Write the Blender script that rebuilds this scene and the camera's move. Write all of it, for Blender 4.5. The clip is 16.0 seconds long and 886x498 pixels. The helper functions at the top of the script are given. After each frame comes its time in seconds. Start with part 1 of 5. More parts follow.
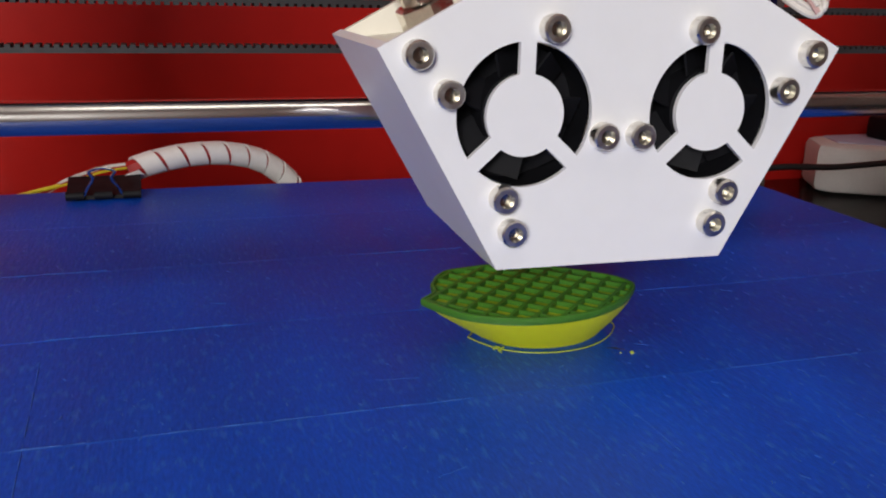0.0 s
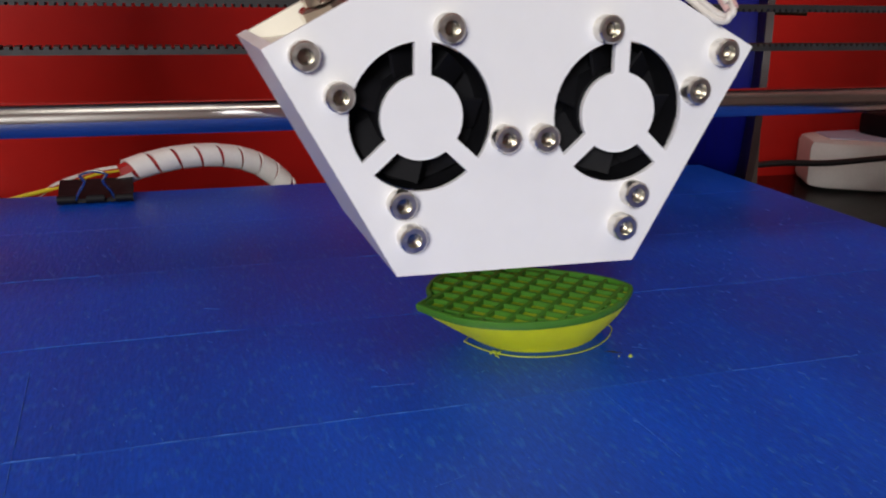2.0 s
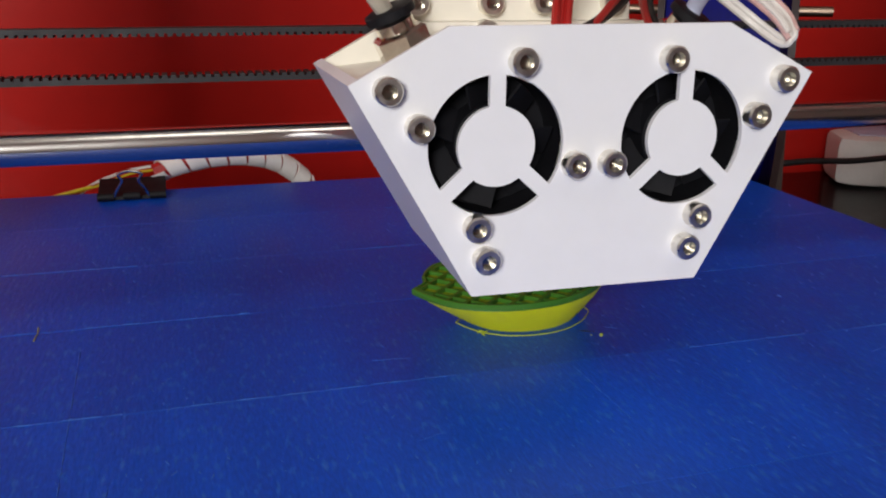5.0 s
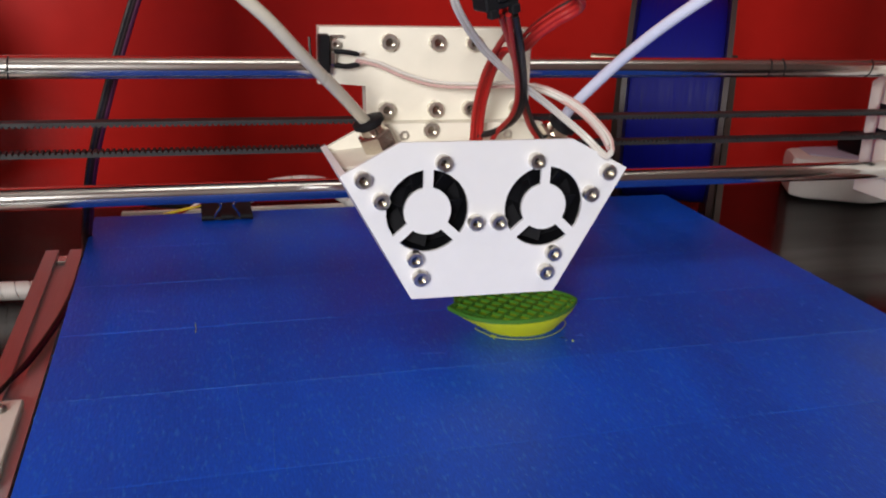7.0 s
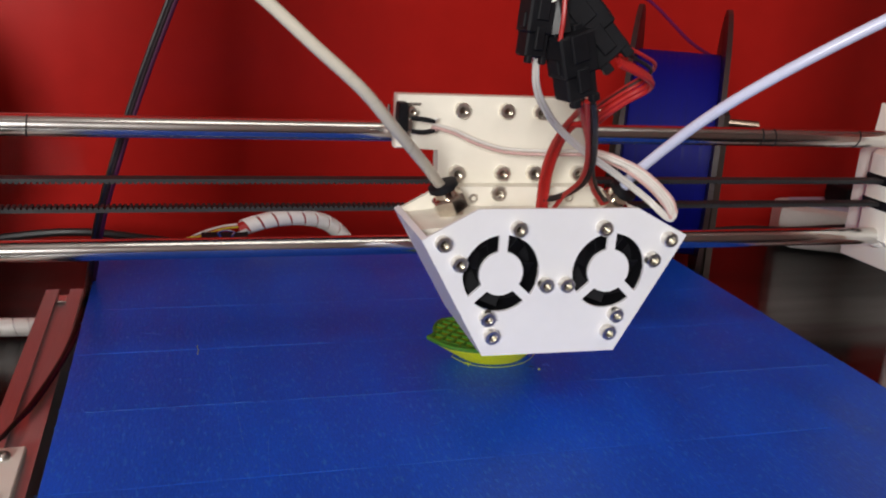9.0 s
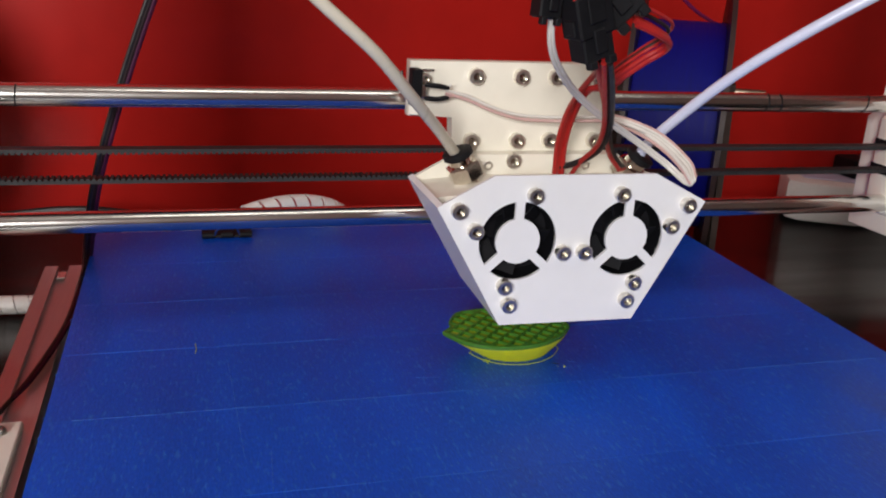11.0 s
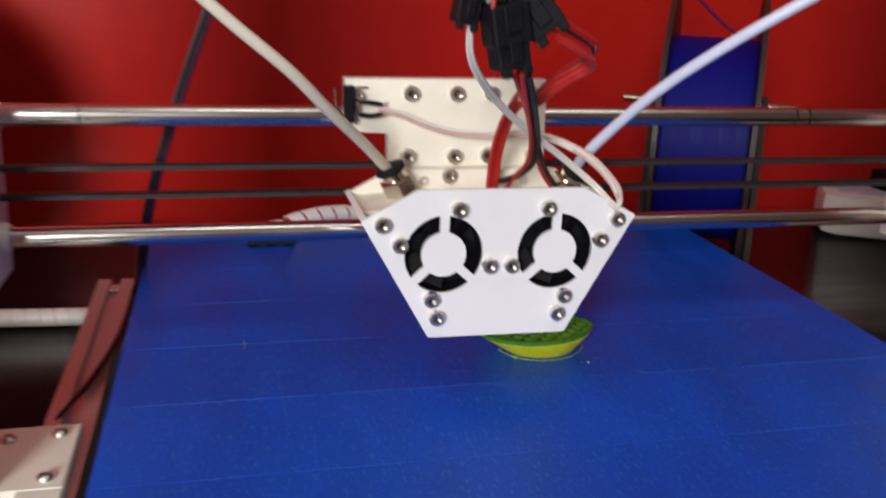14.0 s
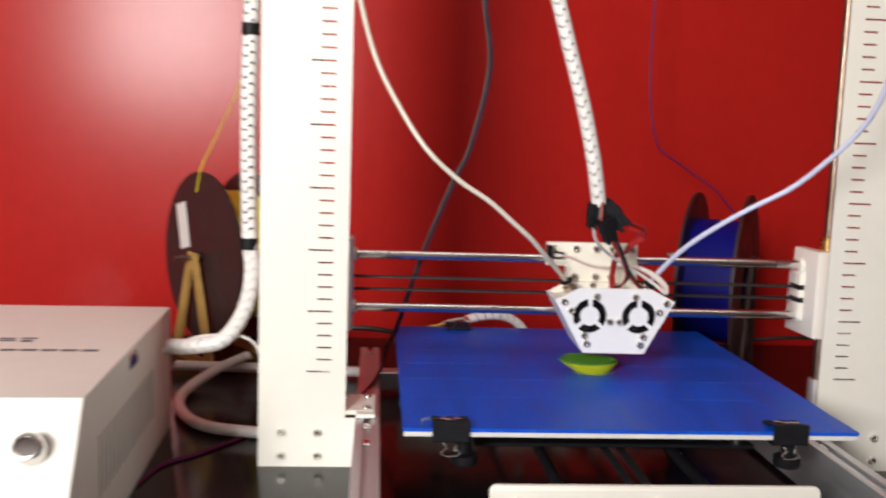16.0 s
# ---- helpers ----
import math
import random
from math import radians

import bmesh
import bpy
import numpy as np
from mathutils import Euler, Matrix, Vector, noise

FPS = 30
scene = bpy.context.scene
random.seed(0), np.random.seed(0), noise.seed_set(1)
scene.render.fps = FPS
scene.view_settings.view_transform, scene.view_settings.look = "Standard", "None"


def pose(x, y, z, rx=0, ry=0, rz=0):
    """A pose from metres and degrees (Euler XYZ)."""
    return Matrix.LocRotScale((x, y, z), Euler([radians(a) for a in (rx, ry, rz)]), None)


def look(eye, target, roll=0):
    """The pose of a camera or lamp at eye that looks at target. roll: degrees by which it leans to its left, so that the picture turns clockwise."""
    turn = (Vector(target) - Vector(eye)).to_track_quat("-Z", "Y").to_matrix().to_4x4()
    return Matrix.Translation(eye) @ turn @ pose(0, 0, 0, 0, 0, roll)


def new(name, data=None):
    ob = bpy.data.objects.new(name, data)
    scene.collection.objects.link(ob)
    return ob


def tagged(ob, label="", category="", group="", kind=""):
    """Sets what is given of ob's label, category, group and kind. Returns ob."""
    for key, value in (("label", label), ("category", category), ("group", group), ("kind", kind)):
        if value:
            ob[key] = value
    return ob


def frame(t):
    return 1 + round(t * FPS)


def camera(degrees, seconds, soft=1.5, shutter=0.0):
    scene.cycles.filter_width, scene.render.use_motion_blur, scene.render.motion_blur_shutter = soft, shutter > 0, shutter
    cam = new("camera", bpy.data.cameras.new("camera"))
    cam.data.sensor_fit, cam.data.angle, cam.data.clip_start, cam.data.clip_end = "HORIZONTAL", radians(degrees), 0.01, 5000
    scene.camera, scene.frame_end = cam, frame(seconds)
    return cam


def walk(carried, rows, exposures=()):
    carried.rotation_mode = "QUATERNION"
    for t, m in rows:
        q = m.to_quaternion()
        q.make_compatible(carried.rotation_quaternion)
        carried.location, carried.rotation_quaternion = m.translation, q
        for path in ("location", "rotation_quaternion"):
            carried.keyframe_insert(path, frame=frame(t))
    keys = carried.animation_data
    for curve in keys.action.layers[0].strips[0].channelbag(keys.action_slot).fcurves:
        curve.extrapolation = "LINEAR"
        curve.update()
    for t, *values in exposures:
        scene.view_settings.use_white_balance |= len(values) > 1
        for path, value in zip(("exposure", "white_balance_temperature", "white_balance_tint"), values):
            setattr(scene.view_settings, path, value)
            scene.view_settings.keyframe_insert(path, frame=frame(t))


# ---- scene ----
cam = camera(51.87, 16.0, soft=2.0, shutter=0.4)
walk(cam, [
    (0, pose(-0.08503, -0.15899, 0.07677, 73.655, -1.344, -17.319)),
    (0.5, pose(-0.08402, -0.15807, 0.07669, 73.533, -1.196, -17.243)),
    (1, pose(-0.08374, -0.15849, 0.07667, 73.543, -0.980, -17.118)),
    (1.5, pose(-0.08433, -0.15870, 0.07677, 73.540, -1.020, -17.303)),
    (2, pose(-0.08418, -0.15953, 0.07726, 73.535, -1.038, -17.694)),
    (2.5, pose(-0.08391, -0.15954, 0.07700, 73.633, -1.048, -17.899)),
    (3, pose(-0.08395, -0.15919, 0.07678, 74.002, -0.902, -17.714)),
    (3.5, pose(-0.08380, -0.16025, 0.07718, 74.048, -0.721, -17.175)),
    (4, pose(-0.08341, -0.15964, 0.07719, 74.113, -0.448, -16.513)),
    (4.2, pose(-0.08309, -0.15948, 0.07659, 74.353, -0.344, -16.293)),
    (6.3, pose(-0.10513, -0.22918, 0.12268, 69.951, -0.696, -15.997)),
    (6.5, pose(-0.11351, -0.25637, 0.13058, 71.884, -1.285, -15.351)),
    (6.7, pose(-0.11951, -0.27334, 0.13997, 71.891, -1.743, -14.619)),
    (7, pose(-0.12003, -0.27538, 0.13611, 71.470, -2.038, -15.286)),
    (7.2, pose(-0.12338, -0.27883, 0.13978, 71.134, -1.651, -14.223)),
    (7.5, pose(-0.12485, -0.28238, 0.14773, 71.347, -2.324, -14.477)),
    (7.8, pose(-0.12389, -0.28040, 0.14683, 71.861, -3.615, -16.002)),
    (8, pose(-0.12490, -0.27696, 0.14937, 71.391, -3.872, -15.894)),
    (8.2, pose(-0.12734, -0.27824, 0.14888, 71.724, -3.852, -15.804)),
    (8.5, pose(-0.12573, -0.27701, 0.15088, 72.478, -4.063, -16.774)),
    (8.7, pose(-0.12766, -0.28220, 0.15318, 73.843, -3.712, -15.817)),
    (9, pose(-0.12702, -0.27905, 0.15062, 73.206, -3.620, -15.600)),
    (9.2, pose(-0.12508, -0.28027, 0.15008, 73.360, -3.409, -15.206)),
    (9.5, pose(-0.12721, -0.27955, 0.15125, 73.005, -3.414, -15.143)),
    (10, pose(-0.12750, -0.27998, 0.14989, 72.318, -3.359, -15.294)),
    (10.2, pose(-0.12472, -0.28056, 0.15095, 71.783, -3.206, -14.857)),
    (12.3, pose(-0.12172, -0.26499, 0.13353, 72.600, -2.547, -16.264)),
    (12.5, pose(-0.12293, -0.26501, 0.13522, 72.690, -2.565, -16.102)),
    (12.7, pose(-0.12222, -0.26367, 0.13714, 72.242, -2.710, -16.113)),
    (13, pose(-0.12280, -0.26496, 0.13437, 72.759, -2.853, -16.680)),
    (13.5, pose(-0.12277, -0.26633, 0.13445, 72.673, -2.943, -16.580)),
    (13.7, pose(-0.12345, -0.26703, 0.13483, 72.453, -2.853, -16.285)),
    (14, pose(-0.12640, -0.28994, 0.14690, 72.979, -2.176, -13.135)),
    (14.2, pose(-0.12433, -0.32886, 0.16024, 74.308, -1.754, -9.942)),
    (14.5, pose(-0.11962, -0.38738, 0.16794, 74.271, -1.164, -8.063)),
    (14.7, pose(-0.12261, -0.42926, 0.17589, 75.057, -2.442, -8.986)),
    (14.8, pose(-0.12309, -0.46873, 0.18345, 76.322, -2.157, -8.929)),
    (15, pose(-0.12964, -0.52644, 0.18541, 78.603, -1.337, -8.091)),
    (15.2, pose(-0.14203, -0.56339, 0.18943, 79.017, -1.598, -6.595)),
    (15.5, pose(-0.14972, -0.61948, 0.19225, 79.409, -1.128, -4.613)),
    (15.8, pose(-0.18093, -0.67777, 0.19651, 81.660, -2.112, -6.079)),
    (16, pose(-0.18940, -0.71922, 0.19580, 82.827, -1.975, -3.987)),
], exposures=[(0.0, -0.10), (4.2, -0.10), (6.5, 0.02), (9.0, -0.04), (13.5, -0.04), (14.5, 0.10), (16.0, 0.20)])

# seconds and metres: the head's way along its rods, the bed's way along its rails
HEAD_ROWS = [
    (0, 0.00307), (0.5, 0.00678), (1, 0.00895), (1.5, -0.00049), (2, -0.01552), (2.5, -0.02638),
    (3, -0.03349), (3.5, -0.02468), (4, -0.01001), (4.2, -0.00462), (6.3, -0.00715), (6.5, -0.01211),
    (6.7, -0.01786), (7, -0.02571), (7.2, -0.02800), (7.5, -0.03213), (7.8, -0.03032), (8, -0.02735),
    (8.2, -0.02333), (8.5, -0.01484), (8.7, -0.00947), (9, -0.00039), (9.2, 0.00529), (9.5, 0.01105),
    (10, 0.01291), (10.2, 0.00960), (12.3, 0.00212), (12.5, -0.00220), (12.7, -0.00606), (13, -0.01489),
    (13.5, -0.02472), (13.7, -0.03021), (14, -0.03363), (14.2, -0.02517), (14.5, -0.02040), (14.7, -0.01656),
    (14.8, -0.01359), (15, -0.00848), (15.2, -0.00562), (15.5, 0.00093), (15.8, 0.00679), (16, 0.00685),
]
BED_ROWS = [
    (0, -0.00304), (0.5, 0.00281), (1, 0.00366), (1.5, -0.00519), (2, -0.00617), (2.5, 0.00063),
    (3, 0.01525), (3.5, 0.02603), (4, 0.02997), (4.2, 0.03023), (6.3, -0.00798), (6.5, -0.00799),
    (6.7, -0.00601), (7, -0.00182), (7.2, 0.00556), (7.5, 0.00917), (7.8, 0.01860), (8, 0.02325),
    (8.2, 0.02586), (8.5, 0.02713), (8.7, 0.02735), (9, 0.02725), (9.2, 0.02418), (9.5, 0.02134),
    (10, 0.00774), (10.2, 0.00361), (12.3, 0.00235), (12.5, -0.00197), (12.7, -0.00720), (13, -0.00480),
    (13.5, 0.00489), (13.7, 0.00887), (14, 0.01271), (14.2, 0.01596), (14.5, 0.02755), (14.7, 0.03420),
    (14.8, 0.03317), (15, 0.02488), (15.2, 0.02521), (15.5, 0.01347), (15.8, 0.01016), (16, 0.00171),
]

# ---- world, light ----
world = bpy.data.worlds.new("world")
scene.world = world
world.use_nodes = True
wn = world.node_tree.nodes
sky = wn.new("ShaderNodeTexSky")
sky.sky_type, sky.sun_disc, sky.sun_elevation, sky.sun_rotation = "NISHITA", False, radians(40), radians(200)
wn["Background"].inputs[1].default_value = 0.1
world.node_tree.links.new(sky.outputs[0], wn["Background"].inputs[0])

TABLE = -0.082     # table top; the bed's surface is z = 0
WALL = 0.505       # front of the red wall
CEIL = 1.75


def lamp(name, eye, target, sx, sy, watts, colour):
    d = bpy.data.lights.new(name, "AREA")
    d.shape, d.size, d.size_y, d.energy, d.color = "RECTANGLE", sx, sy, watts, colour
    ob = new(name, d)
    ob.matrix_world = look(eye, target)
    return ob


# daylight through the window behind the camera, and an added overhead fill without fixture
lamp("window_light", (-0.90, -1.63, 0.56), (-0.90, 0, 0.56), 0.54, 0.50, 41, (1.0, 0.975, 0.945))
lamp("ceiling_lamp_light", (0.3, -0.7, CEIL - 0.06), (0.3, -0.7, 0), 1.1, 0.5, 4.8, (1.0, 0.95, 0.88))


# ---- materials ----
def mat(name, colour, rough=0.5, metal=0.0, vary=0.12, scale=60.0, bump=0.0, bump_scale=None, coat=0.0, rvary=0.1,
        stretch=(1, 1, 1), spec=0.5, trans=0.0, per_object=0.0, fine=6.0):
    m = bpy.data.materials.new(name)
    m.use_nodes = True
    nt = m.node_tree
    n, ln = nt.nodes, nt.links.new
    b = n["Principled BSDF"]
    co = n.new("ShaderNodeTexCoord")
    mp = n.new("ShaderNodeMapping")
    mp.inputs["Scale"].default_value = stretch
    ln(co.outputs["Object"], mp.inputs[0])
    big = n.new("ShaderNodeTexNoise")
    big.inputs["Scale"].default_value, big.inputs["Detail"].default_value = scale, 5
    ln(mp.outputs[0], big.inputs[0])
    small = n.new("ShaderNodeTexNoise")
    small.inputs["Scale"].default_value, small.inputs["Detail"].default_value = scale * fine, 3
    ln(mp.outputs[0], small.inputs[0])
    add = n.new("ShaderNodeMath")
    add.operation = "ADD"
    ln(big.outputs[0], add.inputs[0])
    ln(small.outputs[0], add.inputs[1])
    val = n.new("ShaderNodeMapRange")
    val.inputs["From Min"].default_value, val.inputs["From Max"].default_value = 0.6, 1.4
    val.inputs["To Min"].default_value, val.inputs["To Max"].default_value = 1 - vary, 1 + vary
    ln(add.outputs[0], val.inputs[0])
    out = val.outputs[0]
    if per_object:
        inf = n.new("ShaderNodeObjectInfo")
        pr = n.new("ShaderNodeMapRange")
        pr.inputs["To Min"].default_value, pr.inputs["To Max"].default_value = 1 - per_object, 1 + per_object
        ln(inf.outputs["Random"], pr.inputs[0])
        mu = n.new("ShaderNodeMath")
        mu.operation = "MULTIPLY"
        ln(out, mu.inputs[0])
        ln(pr.outputs[0], mu.inputs[1])
        out = mu.outputs[0]
    mix = n.new("ShaderNodeVectorMath")
    mix.operation = "SCALE"
    mix.inputs[0].default_value = colour
    ln(out, mix.inputs["Scale"])
    ln(mix.outputs[0], b.inputs["Base Color"])
    rr = n.new("ShaderNodeMapRange")
    rr.inputs["From Min"].default_value, rr.inputs["From Max"].default_value = 0.3, 0.7
    rr.inputs["To Min"].default_value, rr.inputs["To Max"].default_value = max(0.02, rough - rvary), min(1, rough + rvary)
    ln(big.outputs[0], rr.inputs[0])
    ln(rr.outputs[0], b.inputs["Roughness"])
    b.inputs["Metallic"].default_value = metal
    b.inputs["Coat Weight"].default_value = coat
    b.inputs["Specular IOR Level"].default_value = spec
    b.inputs["Transmission Weight"].default_value = trans
    if bump:
        bt = n.new("ShaderNodeTexNoise")
        bt.inputs["Scale"].default_value, bt.inputs["Detail"].default_value = bump_scale or scale * 8, 4
        ln(mp.outputs[0], bt.inputs[0])
        bn = n.new("ShaderNodeBump")
        bn.inputs["Strength"].default_value, bn.inputs["Distance"].default_value = bump, 0.0006
        ln(bt.outputs[0], bn.inputs["Height"])
        ln(bn.outputs[0], b.inputs["Normal"])
    return m


def layered(name, colour, rough, pitch, depth=0.4):
    """Printed plastic with fine horizontal layer lines."""
    m = mat(name, colour, rough, vary=0.08, scale=50, rvary=0.06)
    nt = m.node_tree
    n, ln = nt.nodes, nt.links.new
    co = n.new("ShaderNodeTexCoord")
    w = n.new("ShaderNodeTexWave")
    w.bands_direction, w.inputs["Scale"].default_value = "Z", 2 * math.pi / pitch / 20
    w.inputs["Distortion"].default_value, w.inputs["Detail Scale"].default_value = 0.6, 1
    ln(co.outputs["Object"], w.inputs[0])
    bn = n.new("ShaderNodeBump")
    bn.inputs["Strength"].default_value, bn.inputs["Distance"].default_value = depth, 0.0002
    ln(w.outputs[1], bn.inputs["Height"])
    ln(bn.outputs[0], n["Principled BSDF"].inputs["Normal"])
    return m


def tape_material():
    """Blue painter's tape: crepe ridges across the strip, scuffs and pale scratches."""
    m = mat("blue_tape", (0.002, 0.068, 0.52), 0.42, vary=0.30, scale=22, rvary=0.08, per_object=0.05, fine=42, spec=0.19, stretch=(1.9, 0.5, 1))
    nt = m.node_tree
    n, ln = nt.nodes, nt.links.new
    b = n["Principled BSDF"]
    co = n.new("ShaderNodeTexCoord")
    mp = n.new("ShaderNodeMapping")
    mp.inputs["Scale"].default_value = (900, 160, 100)
    ln(co.outputs["Object"], mp.inputs[0])
    t = n.new("ShaderNodeTexNoise")
    t.inputs["Scale"].default_value, t.inputs["Detail"].default_value = 1.0, 4
    ln(mp.outputs[0], t.inputs[0])
    bn = n.new("ShaderNodeBump")
    bn.inputs["Strength"].default_value, bn.inputs["Distance"].default_value = 0.40, 0.0003
    ln(t.outputs[0], bn.inputs["Height"])
    ln(bn.outputs[0], b.inputs["Normal"])
    # thin scratches and scuffs
    mp2 = n.new("ShaderNodeMapping")
    mp2.inputs["Scale"].default_value, mp2.inputs["Rotation"].default_value = (18, 700, 10), (0, 0, 0.06)
    ln(co.outputs["Object"], mp2.inputs[0])
    s = n.new("ShaderNodeTexNoise")
    s.inputs["Scale"].default_value, s.inputs["Detail"].default_value = 1.0, 3
    ln(mp2.outputs[0], s.inputs[0])
    sp = n.new("ShaderNodeTexNoise")
    mp3 = n.new("ShaderNodeMapping")
    mp3.inputs["Scale"].default_value = (760, 210, 100)
    ln(co.outputs["Object"], mp3.inputs[0])
    sp.inputs["Scale"].default_value, sp.inputs["Detail"].default_value = 1.0, 3
    ln(mp3.outputs[0], sp.inputs[0])
    r1 = n.new("ShaderNodeMapRange")
    r1.inputs["From Min"].default_value, r1.inputs["From Max"].default_value = 0.76, 0.90
    ln(s.outputs[0], r1.inputs[0])
    r2 = n.new("ShaderNodeMapRange")
    r2.inputs["From Min"].default_value, r2.inputs["From Max"].default_value = 0.56, 0.76
    ln(sp.outputs[0], r2.inputs[0])
    mx = n.new("ShaderNodeMath")
    mx.operation = "MAXIMUM"
    ln(r1.outputs[0], mx.inputs[0])
    ln(r2.outputs[0], mx.inputs[1])
    fac = n.new("ShaderNodeMath")
    fac.operation, fac.inputs[1].default_value = "MULTIPLY", 0.46
    ln(mx.outputs[0], fac.inputs[0])
    mixc = n.new("ShaderNodeMix")
    mixc.data_type = "RGBA"
    base = b.inputs["Base Color"].links[0].from_socket
    ln(fac.outputs[0], mixc.inputs["Factor"])
    ln(base, mixc.inputs[6])
    mixc.inputs[7].default_value = (0.06, 0.23, 0.62, 1)
    ln(mixc.outputs[2], b.inputs["Base Color"])
    return m


M_TAPE = tape_material()
M_FACE = mat("white_plastic", (0.80, 0.80, 0.82), 0.38, vary=0.02, scale=30, bump=0.05, bump_scale=900, rvary=0.06)
M_CREAM = mat("cream_plastic", (0.80, 0.76, 0.66), 0.42, vary=0.03, scale=35, bump=0.08, bump_scale=700)
M_PAINT = mat("white_powder_coat", (0.82, 0.79, 0.71), 0.45, vary=0.025, scale=12, bump=0.06, bump_scale=1200)
M_BOX = mat("cream_box_paint", (0.82, 0.79, 0.73), 0.5, vary=0.03, scale=9, bump=0.08, bump_scale=900)
M_STEEL = mat("polished_steel", (0.70, 0.69, 0.66), 0.19, 1.0, vary=0.10, scale=40, rvary=0.06, stretch=(0.3, 2, 2))
M_SCREW = mat("nickel_screw", (0.74, 0.71, 0.65), 0.34, 1.0, vary=0.15, scale=500, rvary=0.08, per_object=0.10)
# screw metal made darker for the shade inside the hex recess
M_SOCKET = mat("shaded_socket", (0.42, 0.40, 0.34), 0.22, 1.0, vary=0.2, scale=800)
M_BRASS = mat("nickel_brass", (0.66, 0.61, 0.53), 0.15, 1.0, vary=0.15, scale=200)
M_ALU = mat("anodised_aluminium", (0.60, 0.60, 0.62), 0.42, 0.75, vary=0.08, scale=25, stretch=(8, 0.3, 8))
M_BLACK = mat("black_plastic", (0.007, 0.007, 0.009), 0.55, vary=0.3, scale=120, spec=0.2)
M_FAN = mat("fan_plastic", (0.007, 0.007, 0.009), 0.62, vary=0.2, scale=150, spec=0.14)
M_RUBBER = mat("belt_rubber", (0.012, 0.011, 0.012), 0.65, vary=0.2, scale=200)
M_WALL = mat("red_wall_paint", (0.41, 0.013, 0.010), 0.24, vary=0.07, scale=1.6, bump=0.10, bump_scale=260, rvary=0.03, fine=30, spec=0.205)
M_TABLE = mat("black_table", (0.010, 0.008, 0.008), 0.17, vary=0.25, scale=12, rvary=0.06, stretch=(0.4, 3, 1), spec=0.22)
M_ROOM = mat("pale_wall", (0.42, 0.40, 0.38), 0.8, vary=0.05, scale=3)
M_FLOOR = mat("grey_floor", (0.22, 0.21, 0.20), 0.6, vary=0.12, scale=6)
M_YELLOW = layered("yellow_print", (0.91, 0.97, 0.004), 0.42, 0.0003)
M_GREEN = layered("green_print", (0.060, 0.215, 0.018), 0.48, 0.0003, 0.8)
M_LIME = mat("lime_infill", (0.43, 0.50, 0.018), 0.4, vary=0.15, scale=400)
M_SKIRT = mat("skirt_yellow", (0.34, 0.42, 0.05), 0.4, vary=0.2, scale=500)
for m_ in (M_YELLOW, M_GREEN, M_LIME):      # the plastic lets some light through
    p_ = m_.node_tree.nodes["Principled BSDF"]
    p_.inputs["Subsurface Weight"].default_value, p_.inputs["Subsurface Scale"].default_value = 0.05, 0.001
    p_.inputs["Subsurface Radius"].default_value = (1.0, 1.0, 0.15)
M_TUBE = mat("white_tube", (0.64, 0.60, 0.50), 0.3, vary=0.03, scale=60)
M_TUBE2 = mat("bluish_tube", (0.62, 0.66, 0.85), 0.28, vary=0.03, scale=60)
M_WRAP = mat("white_wrap", (0.78, 0.75, 0.72), 0.4, vary=0.05, scale=90)
M_WIRE_R = mat("red_wire", (0.40, 0.018, 0.016), 0.4, vary=0.12, scale=300)
M_WIRE_W = mat("white_wire", (0.66, 0.63, 0.59), 0.4, vary=0.05, scale=300)
M_WIRE_K = mat("black_wire", (0.012, 0.011, 0.012), 0.4, vary=0.2, scale=300)
M_WIRE_P = mat("pale_red_wire", (0.56, 0.36, 0.34), 0.45, vary=0.2, scale=300)
M_BLUEF = mat("blue_filament", (0.002, 0.003, 0.155), 0.58, vary=0.28, scale=40, stretch=(30, 1, 1), spec=0.18)
M_AXLE = mat("tarnished_axle", (0.28, 0.21, 0.16), 0.38, 1.0, vary=0.2, scale=80)
M_YELF = mat("yellow_filament", (0.70, 0.55, 0.03), 0.35, vary=0.2, scale=60)
M_VIOLET = mat("violet_filament", (0.13, 0.010, 0.075), 0.5, vary=0.15, scale=60, spec=0.2)
M_PLUM = mat("dark_violet_cable", (0.045, 0.006, 0.030), 0.55, vary=0.2, scale=60, spec=0.2)
M_NAVY = mat("dark_blue_cable", (0.014, 0.006, 0.009), 0.6, vary=0.2, scale=60, spec=0.2)
M_PLY = mat("laser_cut_plywood", (0.42, 0.25, 0.07), 0.6, vary=0.18, scale=20, stretch=(1, 1, 8))
M_SMOKE = mat("smoky_spool_plastic", (0.035, 0.020, 0.020), 0.42, vary=0.2, scale=30, spec=0.3)
M_STAND = mat("dark_stand_board", (0.040, 0.026, 0.022), 0.7, vary=0.2, scale=30, spec=0.12)
M_BEDPLATE = mat("white_bed_plate", (0.66, 0.65, 0.62), 0.5, vary=0.06, scale=40)
# grey of the lid's print, also the painted shade of the vent slots
M_INK_SHADE = mat("grey_ink_and_slot_shade", (0.10, 0.10, 0.11), 0.6, vary=0.1, scale=60)
M_COPPER = mat("bright_brass", (0.8, 0.55, 0.2), 0.25, 1.0, vary=0.1, scale=100)


# ---- mesh helpers ----
def mesh_of(name, bm, material, smooth=None):
    bmesh.ops.recalc_face_normals(bm, faces=bm.faces)
    me = bpy.data.meshes.new(name)
    bm.to_mesh(me)
    bm.free()
    mats = material if isinstance(material, (list, tuple)) else [material]
    for m in mats:
        me.materials.append(m)
    if smooth:
        me.shade_smooth()
        me.set_sharp_from_angle(angle=radians(smooth))
    return me


